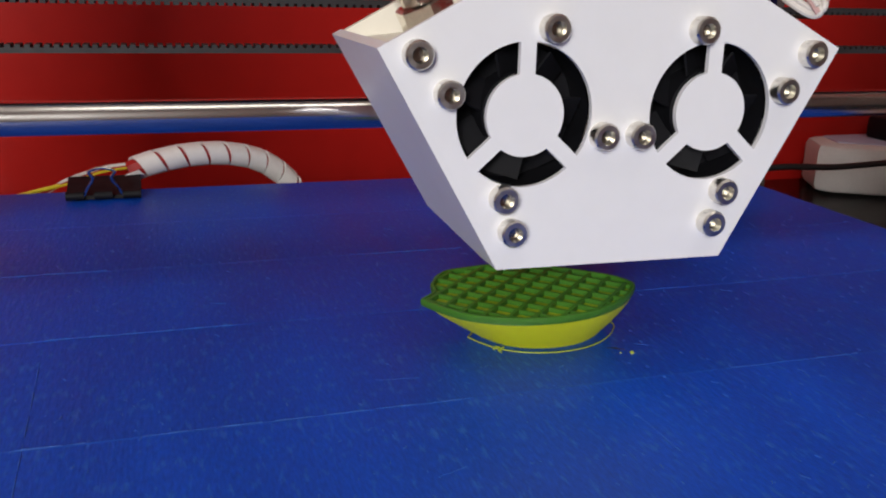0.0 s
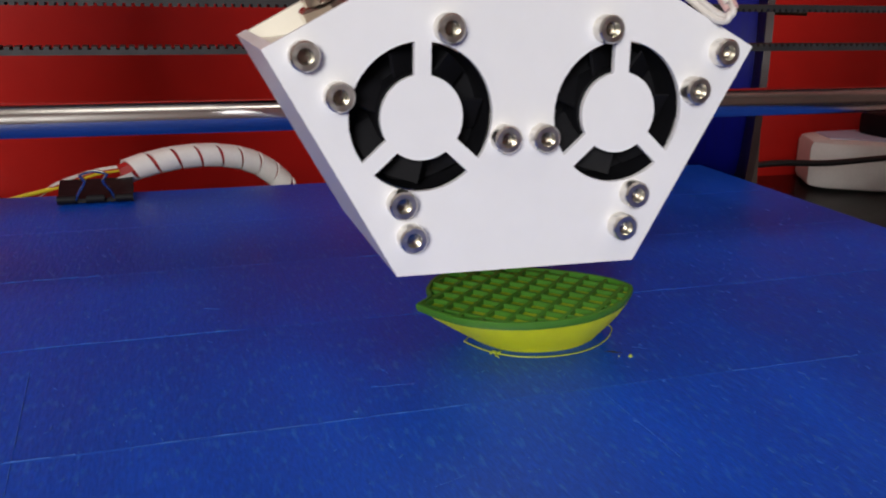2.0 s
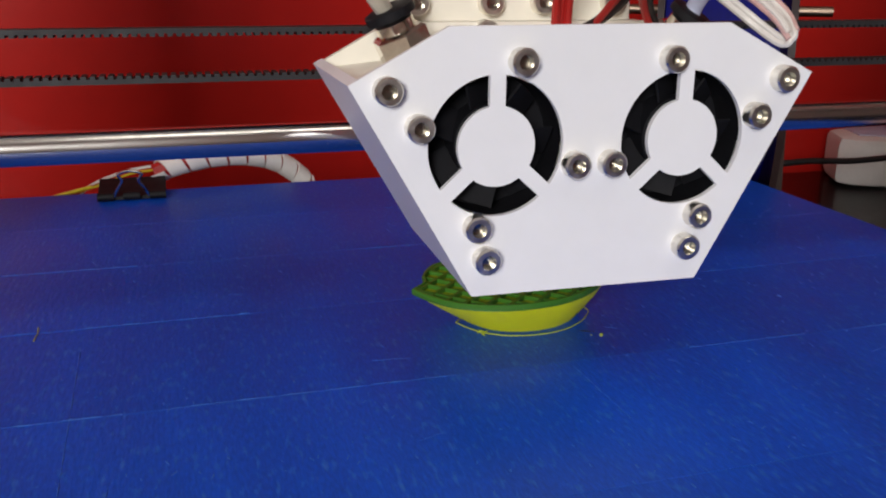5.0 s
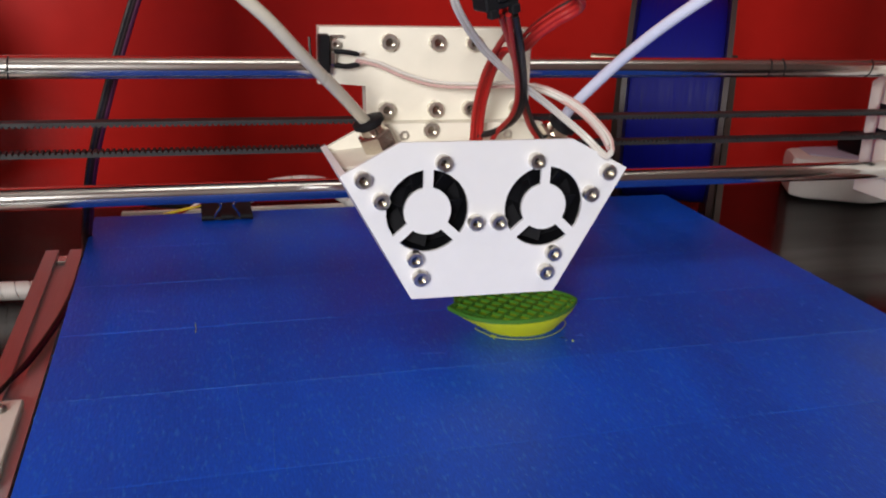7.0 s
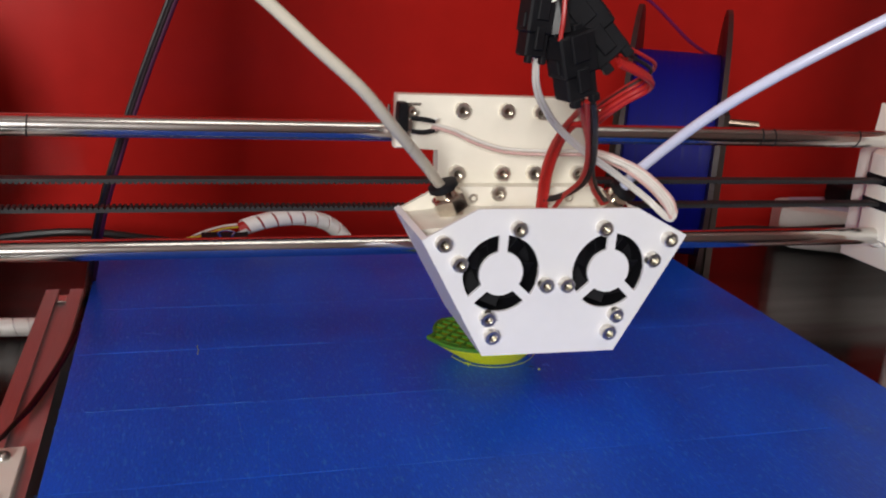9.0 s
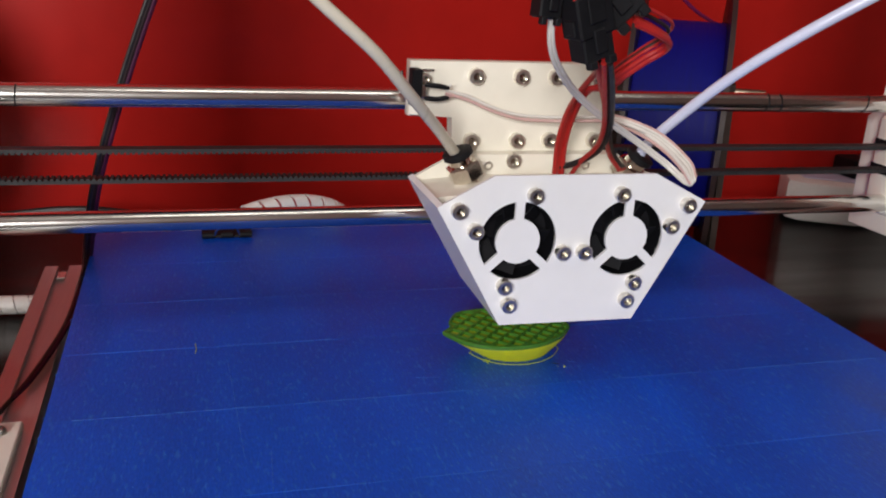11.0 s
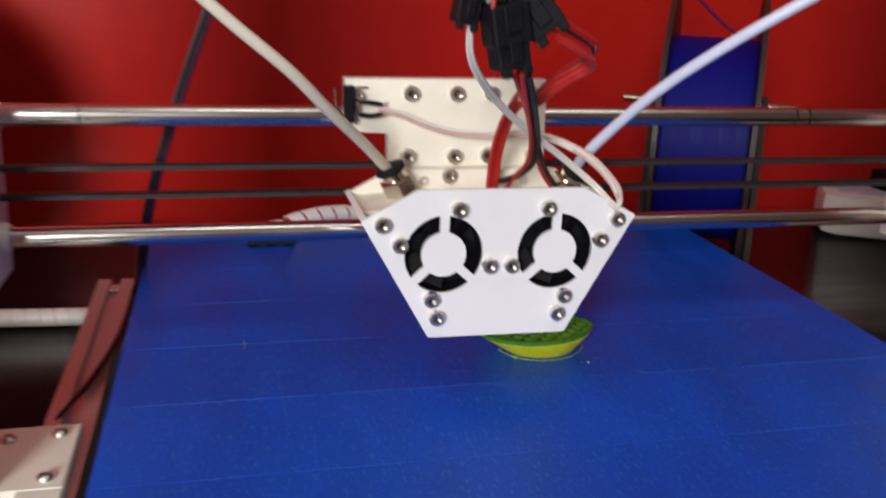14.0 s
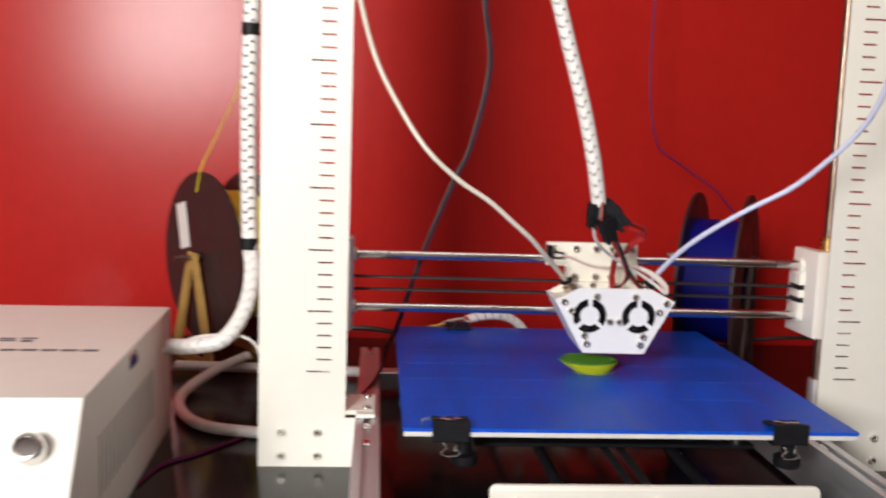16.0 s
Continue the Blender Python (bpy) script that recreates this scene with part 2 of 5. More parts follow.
def part(name, bm, material, parent=None, label="", smooth=35, at=None):
    """Links a bmesh (or a ready mesh) as one mesh object under a thing or part."""
    me = bm if isinstance(bm, bpy.types.Mesh) else mesh_of(name, bm, material, smooth)
    ob = new(name, me)
    if parent is not None:
        ob.parent = parent
    if at is not None:
        ob.matrix_basis = at
    if label:
        ob["label"] = label
    return ob


def thing(name, label, category, group="", kind="", at=None):
    ob = new(name)
    ob.empty_display_size = 0.02
    if at is not None:
        ob.matrix_basis = at
    return tagged(ob, label, category, group, kind)


def box(bm, x0, x1, y0, y1, z0, z1, bevel=0.0, segs=1, mi=0):
    g = bmesh.ops.create_cube(bm, size=1.0)
    vs = g["verts"]
    for v in vs:
        v.co = Vector(((x0 + x1) / 2 + v.co.x * (x1 - x0), (y0 + y1) / 2 + v.co.y * (y1 - y0), (z0 + z1) / 2 + v.co.z * (z1 - z0)))
    fs = list({f for v in vs for f in v.link_faces})
    if bevel:
        es = list({e for v in vs for e in v.link_edges})
        r = bmesh.ops.bevel(bm, geom=es, offset=bevel, segments=segs, profile=0.5, affect="EDGES")
        fs = list({f for f in r["faces"]} | {f for f in fs if f.is_valid})
    for f in fs:
        f.material_index = mi
    return vs


def obox(bm, m, sx, sy, sz, bevel=0.0, mi=0):
    """A box of that size, centred and turned by the matrix m."""
    tmp = bmesh.new()
    box(tmp, -sx / 2, sx / 2, -sy / 2, sy / 2, -sz / 2, sz / 2, bevel, 1, mi)
    add_bm(bm, tmp, m)


def add_bm(bm, tmp, m=None):
    vm = {}
    for v in tmp.verts:
        vm[v] = bm.verts.new(m @ v.co if m is not None else v.co)
    for f in tmp.faces:
        try:
            nf = bm.faces.new([vm[v] for v in f.verts])
            nf.material_index = f.material_index
        except ValueError:
            pass
    tmp.free()


def prism(bm, poly, axis, a, b, bevel=0.0, mi=0):
    """A polygon given in the two other axes, drawn out along axis from a to b."""
    def at(p, h):
        return {"x": (h, p[0], p[1]), "y": (p[0], h, p[1]), "z": (p[0], p[1], h)}[axis]
    lo = [bm.verts.new(at(p, a)) for p in poly]
    hi = [bm.verts.new(at(p, b)) for p in poly]
    k = len(poly)
    fs = [bm.faces.new(lo), bm.faces.new(hi[::-1])]
    fs += [bm.faces.new((lo[i], hi[i], hi[(i + 1) % k], lo[(i + 1) % k])) for i in range(k)]
    if bevel:
        es = list({e for f in fs[:2] for e in f.edges})
        r = bmesh.ops.bevel(bm, geom=es, offset=bevel, segments=2, profile=0.5, affect="EDGES")
        fs = [f for f in fs if f.is_valid] + list(r["faces"])
    for f in fs:
        f.material_index = mi


def frame_axes(d):
    d = Vector(d).normalized()
    u = d.cross(Vector((0, 0, 1)) if abs(d.z) < 0.9 else Vector((1, 0, 0))).normalized()
    return d, u, d.cross(u)


def lathe(bm, origin, axis, profile, seg=24, mi=0, caps=True):
    """Turns (along, radius) pairs round the axis through origin."""
    d, u, w = frame_axes(axis)
    o = Vector(origin)
    rings = []
    for h, r in profile:
        rings.append([bm.verts.new(o + d * h + (u * math.cos(2 * math.pi * i / seg) + w * math.sin(2 * math.pi * i / seg)) * max(r, 1e-5)) for i in range(seg)])
    for a, b in zip(rings, rings[1:]):
        for i in range(seg):
            f = bm.faces.new((a[i], a[(i + 1) % seg], b[(i + 1) % seg], b[i]))
            f.material_index = mi
    if caps:
        for ring in (rings[0], rings[-1]):
            f = bm.faces.new(ring)
            f.material_index = mi
    return rings


def cyl(bm, p0, p1, r, seg=20, mi=0, bevel=0.0):
    h = (Vector(p1) - Vector(p0)).length
    prof = [(0, r), (h, r)] if not bevel else [(0, r - bevel), (bevel, r), (h - bevel, r), (h, r - bevel)]
    lathe(bm, p0, Vector(p1) - Vector(p0), prof, seg, mi)


def spline(pts, n=12):
    """A smooth way through the points (Catmull-Rom)."""
    P = [Vector(p) for p in pts]
    P = [2 * P[0] - P[1]] + P + [2 * P[-1] - P[-2]]
    out = []
    for i in range(1, len(P) - 2):
        a, b, c, d = P[i - 1:i + 3]
        for k in range(n):
            t = k / n
            out.append(0.5 * (2 * b + (c - a) * t + (2 * a - 5 * b + 4 * c - d) * t * t + (3 * b - a - 3 * c + d) * t ** 3))
    return out + [P[-2]]


def tube(bm, pts, r, seg=10, n=12, mi=0, smooth_way=True, radius=None):
    way = spline(pts, n) if smooth_way else [Vector(p) for p in pts]
    u = None
    rings = []
    for i, p in enumerate(way):
        d = (way[min(i + 1, len(way) - 1)] - way[max(i - 1, 0)]).normalized()
        if u is None:
            u = frame_axes(d)[1]
        u = (u - d * u.dot(d)).normalized()
        w = d.cross(u)
        rr = radius(i / (len(way) - 1)) if radius else r
        rings.append([bm.verts.new(p + (u * math.cos(2 * math.pi * k / seg) + w * math.sin(2 * math.pi * k / seg)) * rr) for k in range(seg)])
    for a, b in zip(rings, rings[1:]):
        for k in range(seg):
            bm.faces.new((a[k], a[(k + 1) % seg], b[(k + 1) % seg], b[k])).material_index = mi
    bm.faces.new(rings[0]).material_index = mi
    bm.faces.new(rings[-1][::-1]).material_index = mi


def spiral_wrap(bm, pts, r, pitch, width, thick=0.0009, n=40, seg=16, notch=0.0):
    """A helical band wound round a way, with a gap between its turns, straight or with a stepped cut."""
    way = spline(pts, n)
    length = [0.0]
    for a, b in zip(way, way[1:]):
        length.append(length[-1] + (b - a).length)
    turns = length[-1] / pitch
    steps = max(8, int(turns * (36 if notch else seg)))
    u = None
    rings, j = [], 0
    for s in range(steps + 1):
        L = length[-1] * s / steps
        while j < len(length) - 2 and length[j + 1] < L:
            j += 1
        f = (L - length[j]) / max(1e-9, length[j + 1] - length[j])
        p = way[j].lerp(way[j + 1], f)
        d = (way[min(j + 2, len(way) - 1)] - way[max(j - 1, 0)]).normalized()
        if u is None:
            u = frame_axes(d)[1]
        u = (u - d * u.dot(d)).normalized()
        w = d.cross(u)
        a = 2 * math.pi * L / pitch
        o = u * math.cos(a) + w * math.sin(a)
        shift = notch * max(-1.0, min(1.0, 4 * math.sin(4 * a)))
        rings.append([bm.verts.new(p + o * rr + d * (hh + shift)) for rr, hh in ((r, -width / 2), (r, width / 2), (r - thick, width / 2), (r - thick, -width / 2))])
    for a, b in zip(rings, rings[1:]):
        for k in range(4):
            bm.faces.new((a[k], a[(k + 1) % 4], b[(k + 1) % 4], b[k]))


def arc(cx, cz, r, a0, a1, k):
    return [(cx + r * math.cos(radians(a0 + (a1 - a0) * i / k)), cz + r * math.sin(radians(a0 + (a1 - a0) * i / k))) for i in range(k + 1)]


def screw_mesh(r, h, name="screw"):
    """A socket head cap screw, its head towards -y, its seat at the origin."""
    bm = bmesh.new()
    seg = 24
    lathe(bm, (0, 0, 0), (0, -1, 0), [(0, r), (h - 0.15 * r, r), (h, r * 0.88), (h, r * 0.54), (h - 0.55 * h, r * 0.50)], seg, 0, caps=False)
    lathe(bm, (0, 0, 0), (0, -1, 0), [(h - 0.56 * h, r * 0.51), (h - 0.58 * h, 0.0)], 6, 1, caps=False)
    return mesh_of(name, bm, [M_SCREW, M_SOCKET], 35)


def button_mesh(r, h):
    bm = bmesh.new()
    lathe(bm, (0, 0, 0), (0, 0, 1), [(0, r), (h * 0.4, r * 0.97), (h * 0.8, r * 0.75), (h, r * 0.45), (h * 0.5, r * 0.42)], 20, 0, caps=False)
    lathe(bm, (0, 0, 0), (0, 0, 1), [(h * 0.49, r * 0.43), (h * 0.48, 0)], 6, 1, caps=False)
    return mesh_of("screw", bm, [M_SCREW, M_SOCKET], 35)


SCREW3 = screw_mesh(0.00275, 0.0031)
SCREW3B = screw_mesh(0.0031, 0.0034)


def plate_with_holes(outline_, holes, y0, y1):
    """A flat plate in x and z with openings, from y0 to y1, as one closed mesh."""
    bm = bmesh.new()
    rims = []
    for y in (y0, y1):
        edges, rim = [], []
        for lp in [outline_] + holes:
            vs = [bm.verts.new((x, y, z)) for x, z in lp]
            rim.append(vs)
            edges += [bm.edges.new((vs[i], vs[(i + 1) % len(vs)])) for i in range(len(vs))]
        bmesh.ops.triangle_fill(bm, use_beauty=True, use_dissolve=False, edges=edges)
        rims.append(rim)
    for a, b in zip(*rims):
        for i in range(len(a)):
            j = (i + 1) % len(a)
            bm.faces.new((a[i], a[j], b[j], b[i]))
    return bm

# ---- the setting ----
FLOOR_Z = TABLE - 0.75
X0, X1, YF = -2.8, 2.0, -1.67


def slab(name, x0, x1, y0, y1, z0, z1, material, label, category):
    bm = bmesh.new()
    box(bm, x0, x1, y0, y1, z0, z1)
    ob = part(name, bm, material, smooth=None)
    return tagged(ob, label, category, kind="structure")


slab("wall_north", X0 - 0.1, X1 + 0.1, WALL, WALL + 0.1, FLOOR_Z, CEIL, M_WALL, "smooth wall painted in satin red", "wall")
slab("wall_west", X0 - 0.1, X0, YF, WALL, FLOOR_Z, CEIL, M_ROOM, "plain pale side wall", "wall")
slab("wall_east", X1, X1 + 0.1, YF, WALL, FLOOR_Z, CEIL, M_ROOM, "plain pale side wall", "wall")
slab("floor", X0 - 0.1, X1 + 0.1, YF - 0.1, WALL + 0.1, FLOOR_Z - 0.1, FLOOR_Z, M_FLOOR, "plain grey floor under the table", "floor")
slab("ceiling", X0 - 0.1, X1 + 0.1, YF - 0.1, WALL + 0.1, CEIL, CEIL + 0.1, M_ROOM, "plain pale ceiling", "ceiling")
# wall behind the camera, with a window's opening
WX0, WX1, WZ0, WZ1 = -1.18, -0.62, 0.30, 0.82
bm = bmesh.new()
box(bm, X0 - 0.1, WX0, YF - 0.1, YF, FLOOR_Z, CEIL)
box(bm, WX1, X1 + 0.1, YF - 0.1, YF, FLOOR_Z, CEIL)
box(bm, WX0, WX1, YF - 0.1, YF, FLOOR_Z, WZ0)
box(bm, WX0, WX1, YF - 0.1, YF, WZ1, CEIL)
tagged(part("wall_south", bm, M_ROOM, smooth=None), "plain pale wall with a window's opening", "wall", kind="structure")

table = thing("table", "black glossy table under the printer", "table", at=pose(0, 0, TABLE))
bm = bmesh.new()
box(bm, -1.25, 1.25, -0.62, WALL - 0.004, -0.03, 0, 0.002, 2)
part("tabletop", bm, M_TABLE, table)
for lx in (-1.18, 1.18):
    for ly in (-0.55, WALL - 0.08):
        bm = bmesh.new()
        box(bm, lx - 0.025, lx + 0.025, ly - 0.025, ly + 0.025, FLOOR_Z - TABLE, -0.03, 0.003)
        part("leg", bm, M_BLACK, table)

# ---- printer frame ----
POST_Y = 0.0150
TICK0 = -0.0008


def upright(name, sign, inner, outer, foot_in):
    """A slotted sheet upright: its slots go through, long ones every 50 mm."""
    top = 0.47
    ob = thing(name, "white powder-coated steel upright with slotted scale marks", "printer frame", "uprights of the printer", at=pose(0, POST_Y, 0))
    t, hh = 0.0016, 0.00075
    si, so_minor, so_major = inner + sign * 0.0124, inner + sign * 0.0243, inner + sign * 0.0321
    shape = [(outer, TABLE), (outer, top), (inner, top), (inner, -0.040), (foot_in, -0.040), (foot_in, TABLE)]
    slots = []
    k = 0
    while TICK0 + 0.01005 * k < top - 0.01:
        zc, xe = TICK0 + 0.01005 * k, so_minor if k % 5 else so_major
        slots.append([(si, zc - hh), (xe, zc - hh), (xe, zc + hh), (si, zc + hh)])
        k += 1
    part("plate", plate_with_holes(shape, slots, 0, t), M_PAINT, ob, smooth=None)
    bm = bmesh.new()
    box(bm, min(outer, outer - sign * t), max(outer, outer - sign * t), t + 0.0001, 0.040, TABLE, top)
    part("flange", bm, M_PAINT, ob, smooth=None)
    for sx in (inner + sign * 0.0227, inner + sign * 0.0527):
        for sz in (-0.0522, -0.0721):
            part("screw", SCREW3B, None, ob, at=pose(sx, 0, sz))
    # bracket on the rail behind the plate
    bm = bmesh.new()
    xa, xb = inner + sign * 0.0125, inner - sign * 0.0250
    box(bm, min(xa, xb), max(xa, xb), t + 0.0002, 0.0505, -0.0378, -0.034, 0.0006)
    xl = foot_in - sign * 0.0004
    box(bm, min(xl, xb), max(xl, xb), -0.008, t + 0.0004, -0.0376, -0.0342, 0.0006)
    part("bracket", bm, M_PAINT, ob)
    for sx, sy in ((-0.0178, 0.0085), (-0.0178, 0.042), (0.002, 0.0065), (0.0005, 0.0395)):
        part("screw", BUTTON, None, ob, at=pose(inner + sign * sx, sy, -0.034))
    return ob


BUTTON = button_mesh(0.0030, 0.0024)
upright("printer_upright", -1, -0.2115, -0.2826, -0.2030)
upright("printer_upright", 1, 0.1912, 0.2620, 0.1830)


def rail(name, x0, x1, y0, y1, z0, z1, label):
    """An extruded rail along y with a slot in its top and sides."""
    w, d = 0.006, 0.0035
    xm = (x0 + x1) / 2
    poly = [(x0, z0), (x1, z0), (x1, z1), (xm + w / 2, z1), (xm + w / 2, z1 - 0.0015), (xm + w / 2 + 0.0015, z1 - d), (xm - w / 2 - 0.0015, z1 - d),
            (xm - w / 2, z1 - 0.0015), (xm - w / 2, z1), (x0, z1)]
    ob = thing(name, label, "rail", "frame rails of the printer")
    bm = bmesh.new()
    prism(bm, poly, "y", y0, y1)
    part("extrusion", bm, M_ALU, ob, smooth=None)
    for yy in (-0.006, 0.246, -0.045):
        bm = bmesh.new()
        box(bm, xm - 0.0026, xm + 0.0026, yy - 0.005, yy + 0.005, z1 - 0.0034, z1 - 0.0012, 0.0004)
        part("slot_nut", bm, M_STEEL, ob, "steel slot nut")
    return ob


rail("aluminium_rail", -0.2030, -0.1830, -0.215, 0.258, TABLE + 0.004, -0.038, "grey aluminium slot rail of the printer frame on the table")
rail("aluminium_rail", 0.1585, 0.1785, -0.215, 0.258, TABLE + 0.004, -0.038, "grey aluminium slot rail of the printer frame on the table")
for yy, lab in ((0.246, "rear"), (-0.150, "front")):
    bm = bmesh.new()
    box(bm, -0.1825, 0.1580, yy - 0.010, yy + 0.010, TABLE + 0.002, TABLE + 0.022, 0.0008)
    tagged(part("cross_rail", bm, M_ALU, smooth=None), f"aluminium {lab} cross rail of the printer frame", "rail", "frame rails of the printer")

# front plate
bm = bmesh.new()
x0, x1, z0, z1, r = -0.1127, 0.1067, TABLE, -0.0262, 0.004
poly = [(x0, z0), (x1, z0)] + arc(x1 - r, z1 - r, r, 0, 90, 5) + arc(x0 + r, z1 - r, r, 90, 180, 5)
prism(bm, poly, "y", -0.1630, -0.1600, 0.0006)
fp = thing("front_plate", "white front plate with rounded corners screwed to the frame", "printer panel")
part("plate", bm, M_PAINT, fp)
for sx in (-0.0936, -0.0016, 0.0893):
    part("screw", SCREW3B, None, fp, at=pose(sx, -0.1630, -0.0370))

# ---- the rods and belts of the head's axis ----
ROD_Y, ROD_T, ROD_B = 0.0638, 0.0913, 0.0452
for zz in (ROD_T, ROD_B):
    bm = bmesh.new()
    cyl(bm, (-0.222, ROD_Y, zz), (0.200, ROD_Y, zz), 0.0040, 28, 0, 0.0004)
    ob = tagged(part("smooth_rod", bm, M_STEEL), "polished steel guide rod with a few dark scratches", "rod", "guide rods of the print head")
bm = bmesh.new()
for xx, tilt in ((0.1159, 0.2), (0.166, 0.35), (-0.178, 0.1), (0.1225, -0.1)):
    d = Vector((tilt * 0.004, 0, 0))
    tube(bm, [Vector((xx, ROD_Y, ROD_T)) + Vector((math.sin(a) * tilt * 0.003, -math.cos(a) * 0.00412, math.sin(a) * 0.00412)) for a in [-1.2 + 0.3 * i for i in range(9)]], 0.00028, 5, 2)
tagged(part("rod_scratches", bm, M_BLACK), "dark scratches round the steel rod", "scratch", kind="stuff")


def belt(name, zz, teeth_up):
    bm = bmesh.new()
    box(bm, -0.225, 0.21, ROD_Y - 0.001, ROD_Y + 0.005, zz - 0.0006, zz + 0.0006)
    ob = tagged(part(name, bm, M_RUBBER, smooth=None), "black rubber timing belt with fine teeth", "belt", "timing belts")
    bm = bmesh.new()
    for i in range(215):
        xx = -0.223 + i * 0.002
        box(bm, xx - 0.0006, xx + 0.0006, ROD_Y - 0.001, ROD_Y + 0.005, zz + (0.0006 if teeth_up else -0.0013), zz + (0.0013 if teeth_up else -0.0006))
    t = part("teeth", bm, M_RUBBER, ob, smooth=None)
    t["kind"] = "stuff"


BELTS = (0.0716, 0.0602)
belt("timing_belt", BELTS[0], False)
belt("timing_belt", BELTS[1], True)


def rod_bracket(name, sign, xi):
    """The printed block that holds the rods' ends and rides on the upright's screw."""
    ob = thing(name, "white printed bracket holding the ends of the guide rods", "bracket", "rod brackets")
    bm = bmesh.new()
    xo = xi + sign * 0.011
    x0, x1 = min(xi, xo), max(xi, xo)
    poly = [(0.034, 0.1062), (0.080, 0.1057), (0.080, 0.0860), (0.088, 0.0820), (0.088, 0.0290), (0.034, 0.0300)]
    if sign < 0:
        poly = [(min(y, 0.076), z) for y, z in poly if (y, z) != (0.080, 0.0860)]
    prism(bm, poly, "x", x0, x1, 0.0008)
    part("block", bm, M_PAINT, ob)
    if sign > 0:
        bm = bmesh.new()
        prism(bm, [(xi - 0.0045, 0.0830), (xi + 0.001, 0.0880), (xi + 0.001, 0.0400), (xi - 0.0045, 0.0440)], "y", 0.0560, 0.0740, 0.0008)
        part("belt_guide", bm, M_PAINT, ob)
        # no opening is cut: black blocks stand for the shade in the slots
        for zz in BELTS:
            bm = bmesh.new()
            box(bm, xi - 0.0047, xi + 0.002, 0.0555, 0.0745, zz - 0.0022, zz + 0.0022)
            part("belt_slot", bm, M_BLACK, ob, "black block for the shade in a belt slot", smooth=None)
    for zz in (ROD_T, ROD_B):
        bm = bmesh.new()
        lathe(bm, (xi - sign * 0.003, ROD_Y, zz), (sign, 0, 0), [(0, 0.0050), (0.001, 0.0058), (0.003, 0.0060)], 24)
        part("rod_socket", bm, M_PAINT, ob)
    return ob


rod_bracket("rod_bracket", -1, -0.2085)
rod_bracket("rod_bracket", 1, 0.1912)
for sx, sg in ((-0.2350, -1), (0.2015, 1)):
    zr = thing("lead_screw", "shiny steel lift screw with a brass nut behind the upright", "screw", "lift screws")
    bm = bmesh.new()
    cyl(bm, (sx + sg * 0.006, 0.052, -0.060), (sx + sg * 0.006, 0.052, 0.46), 0.0040, 16)
    part("rod", bm, M_AXLE, zr)
    bm = bmesh.new()
    cyl(bm, (sx + sg * 0.006, 0.052, 0.098), (sx + sg * 0.006, 0.052, 0.118), 0.0065, 16, 0, 0.0005)
    part("nut", bm, M_COPPER, zr, "brass nut")
    bm = bmesh.new()
    box(bm, sx + sg * 0.006 - 0.012, sx + sg * 0.006 + 0.012, 0.036, 0.068, -0.078, -0.036, 0.001)
    part("motor", bm, M_ALU, zr)
    bm = bmesh.new()
    cyl(bm, (sx + sg * 0.006, 0.052, -0.036), (sx + sg * 0.006, 0.052, -0.010), 0.0070, 16, 0, 0.0005)
    part("coupling", bm, M_ALU, zr)

# ---- the bed ----
BX0, BX1, BY0, BY1 = -0.1678, 0.1482, -0.1306, 0.1935
bed = thing("heated_bed", "print bed covered with strips of blue painter's tape", "print bed")
bm = bmesh.new()
box(bm, BX0, BX1, BY0, BY1, -0.0060, -0.0027, 0.0004)
part("bed_plate", bm, M_BEDPLATE, bed, "white bed plate under the tape")
bm = bmesh.new()
box(bm, BX0 + 0.0002, BX1 - 0.0002, BY0, BY1, -0.0026, -0.0007, 0.0002)
part("taped_glass", bm, M_TAPE, bed, "glass sheet with tape folded over its edges", smooth=None)
seams = [BY0 - 0.0004, -0.1050, -0.0562, -0.0052, 0.0448, 0.0935, 0.1425, BY1 + 0.0004]
for i, (a, b) in enumerate(zip(seams, seams[1:])):
    bm = bmesh.new()
    top = (0.0, -0.00006, 0.00001, -0.00005, 0.0, -0.00004, 0.0)[i]
    ya, yb = a, b + (0.0012 if i < 6 and top < -0.00003 else 0.0)
    k = 26
    fx = [BX0 - 0.0006 + (BX1 - BX0 + 0.0012) * j / k for j in range(k + 1)]
    rng = random.Random(i)
    lo = [bm.verts.new((x + 0, ya + rng.uniform(-0.00025, 0.00025), top)) for x in fx]
    hi = [bm.verts.new((x, yb + rng.uniform(-0.00025, 0.00025), top)) for x in fx]
    lo2 = [bm.verts.new((v.co.x, v.co.y, -0.0006 if i else -0.0024)) for v in lo]
    hi2 = [bm.verts.new((v.co.x, v.co.y, -0.0006)) for v in hi]
    for j in range(k):
        bm.faces.new((lo[j], lo[j + 1], hi[j + 1], hi[j]))
        bm.faces.new((lo[j], lo2[j], lo2[j + 1], lo[j + 1]))
        bm.faces.new((hi[j], hi[j + 1], hi2[j + 1], hi2[j]))
        bm.faces.new((lo2[j], hi2[j], hi2[j + 1], lo2[j + 1]))
    bm.faces.new((lo[0], hi[0], hi2[0], lo2[0]))
    bm.faces.new((lo[k], lo2[k], hi2[k], hi[k]))
    part("tape_strip", bm, M_TAPE, bed, smooth=None)
# levelling knobs under the corners
for px_, py_ in ((-0.1250, -0.1150), (0.1060, -0.1150), (-0.1250, 0.1750), (0.1060, 0.1750)):
    bm = bmesh.new()
    lathe(bm, (px_, py_, -0.0300), (0, 0, 1), [(0, 0.0085), (0.002, 0.0095), (0.007, 0.0095), (0.008, 0.0050), (0.0235, 0.0042)], 20)
    part("levelling_knob", bm, M_BLACK, bed, "black levelling knob")
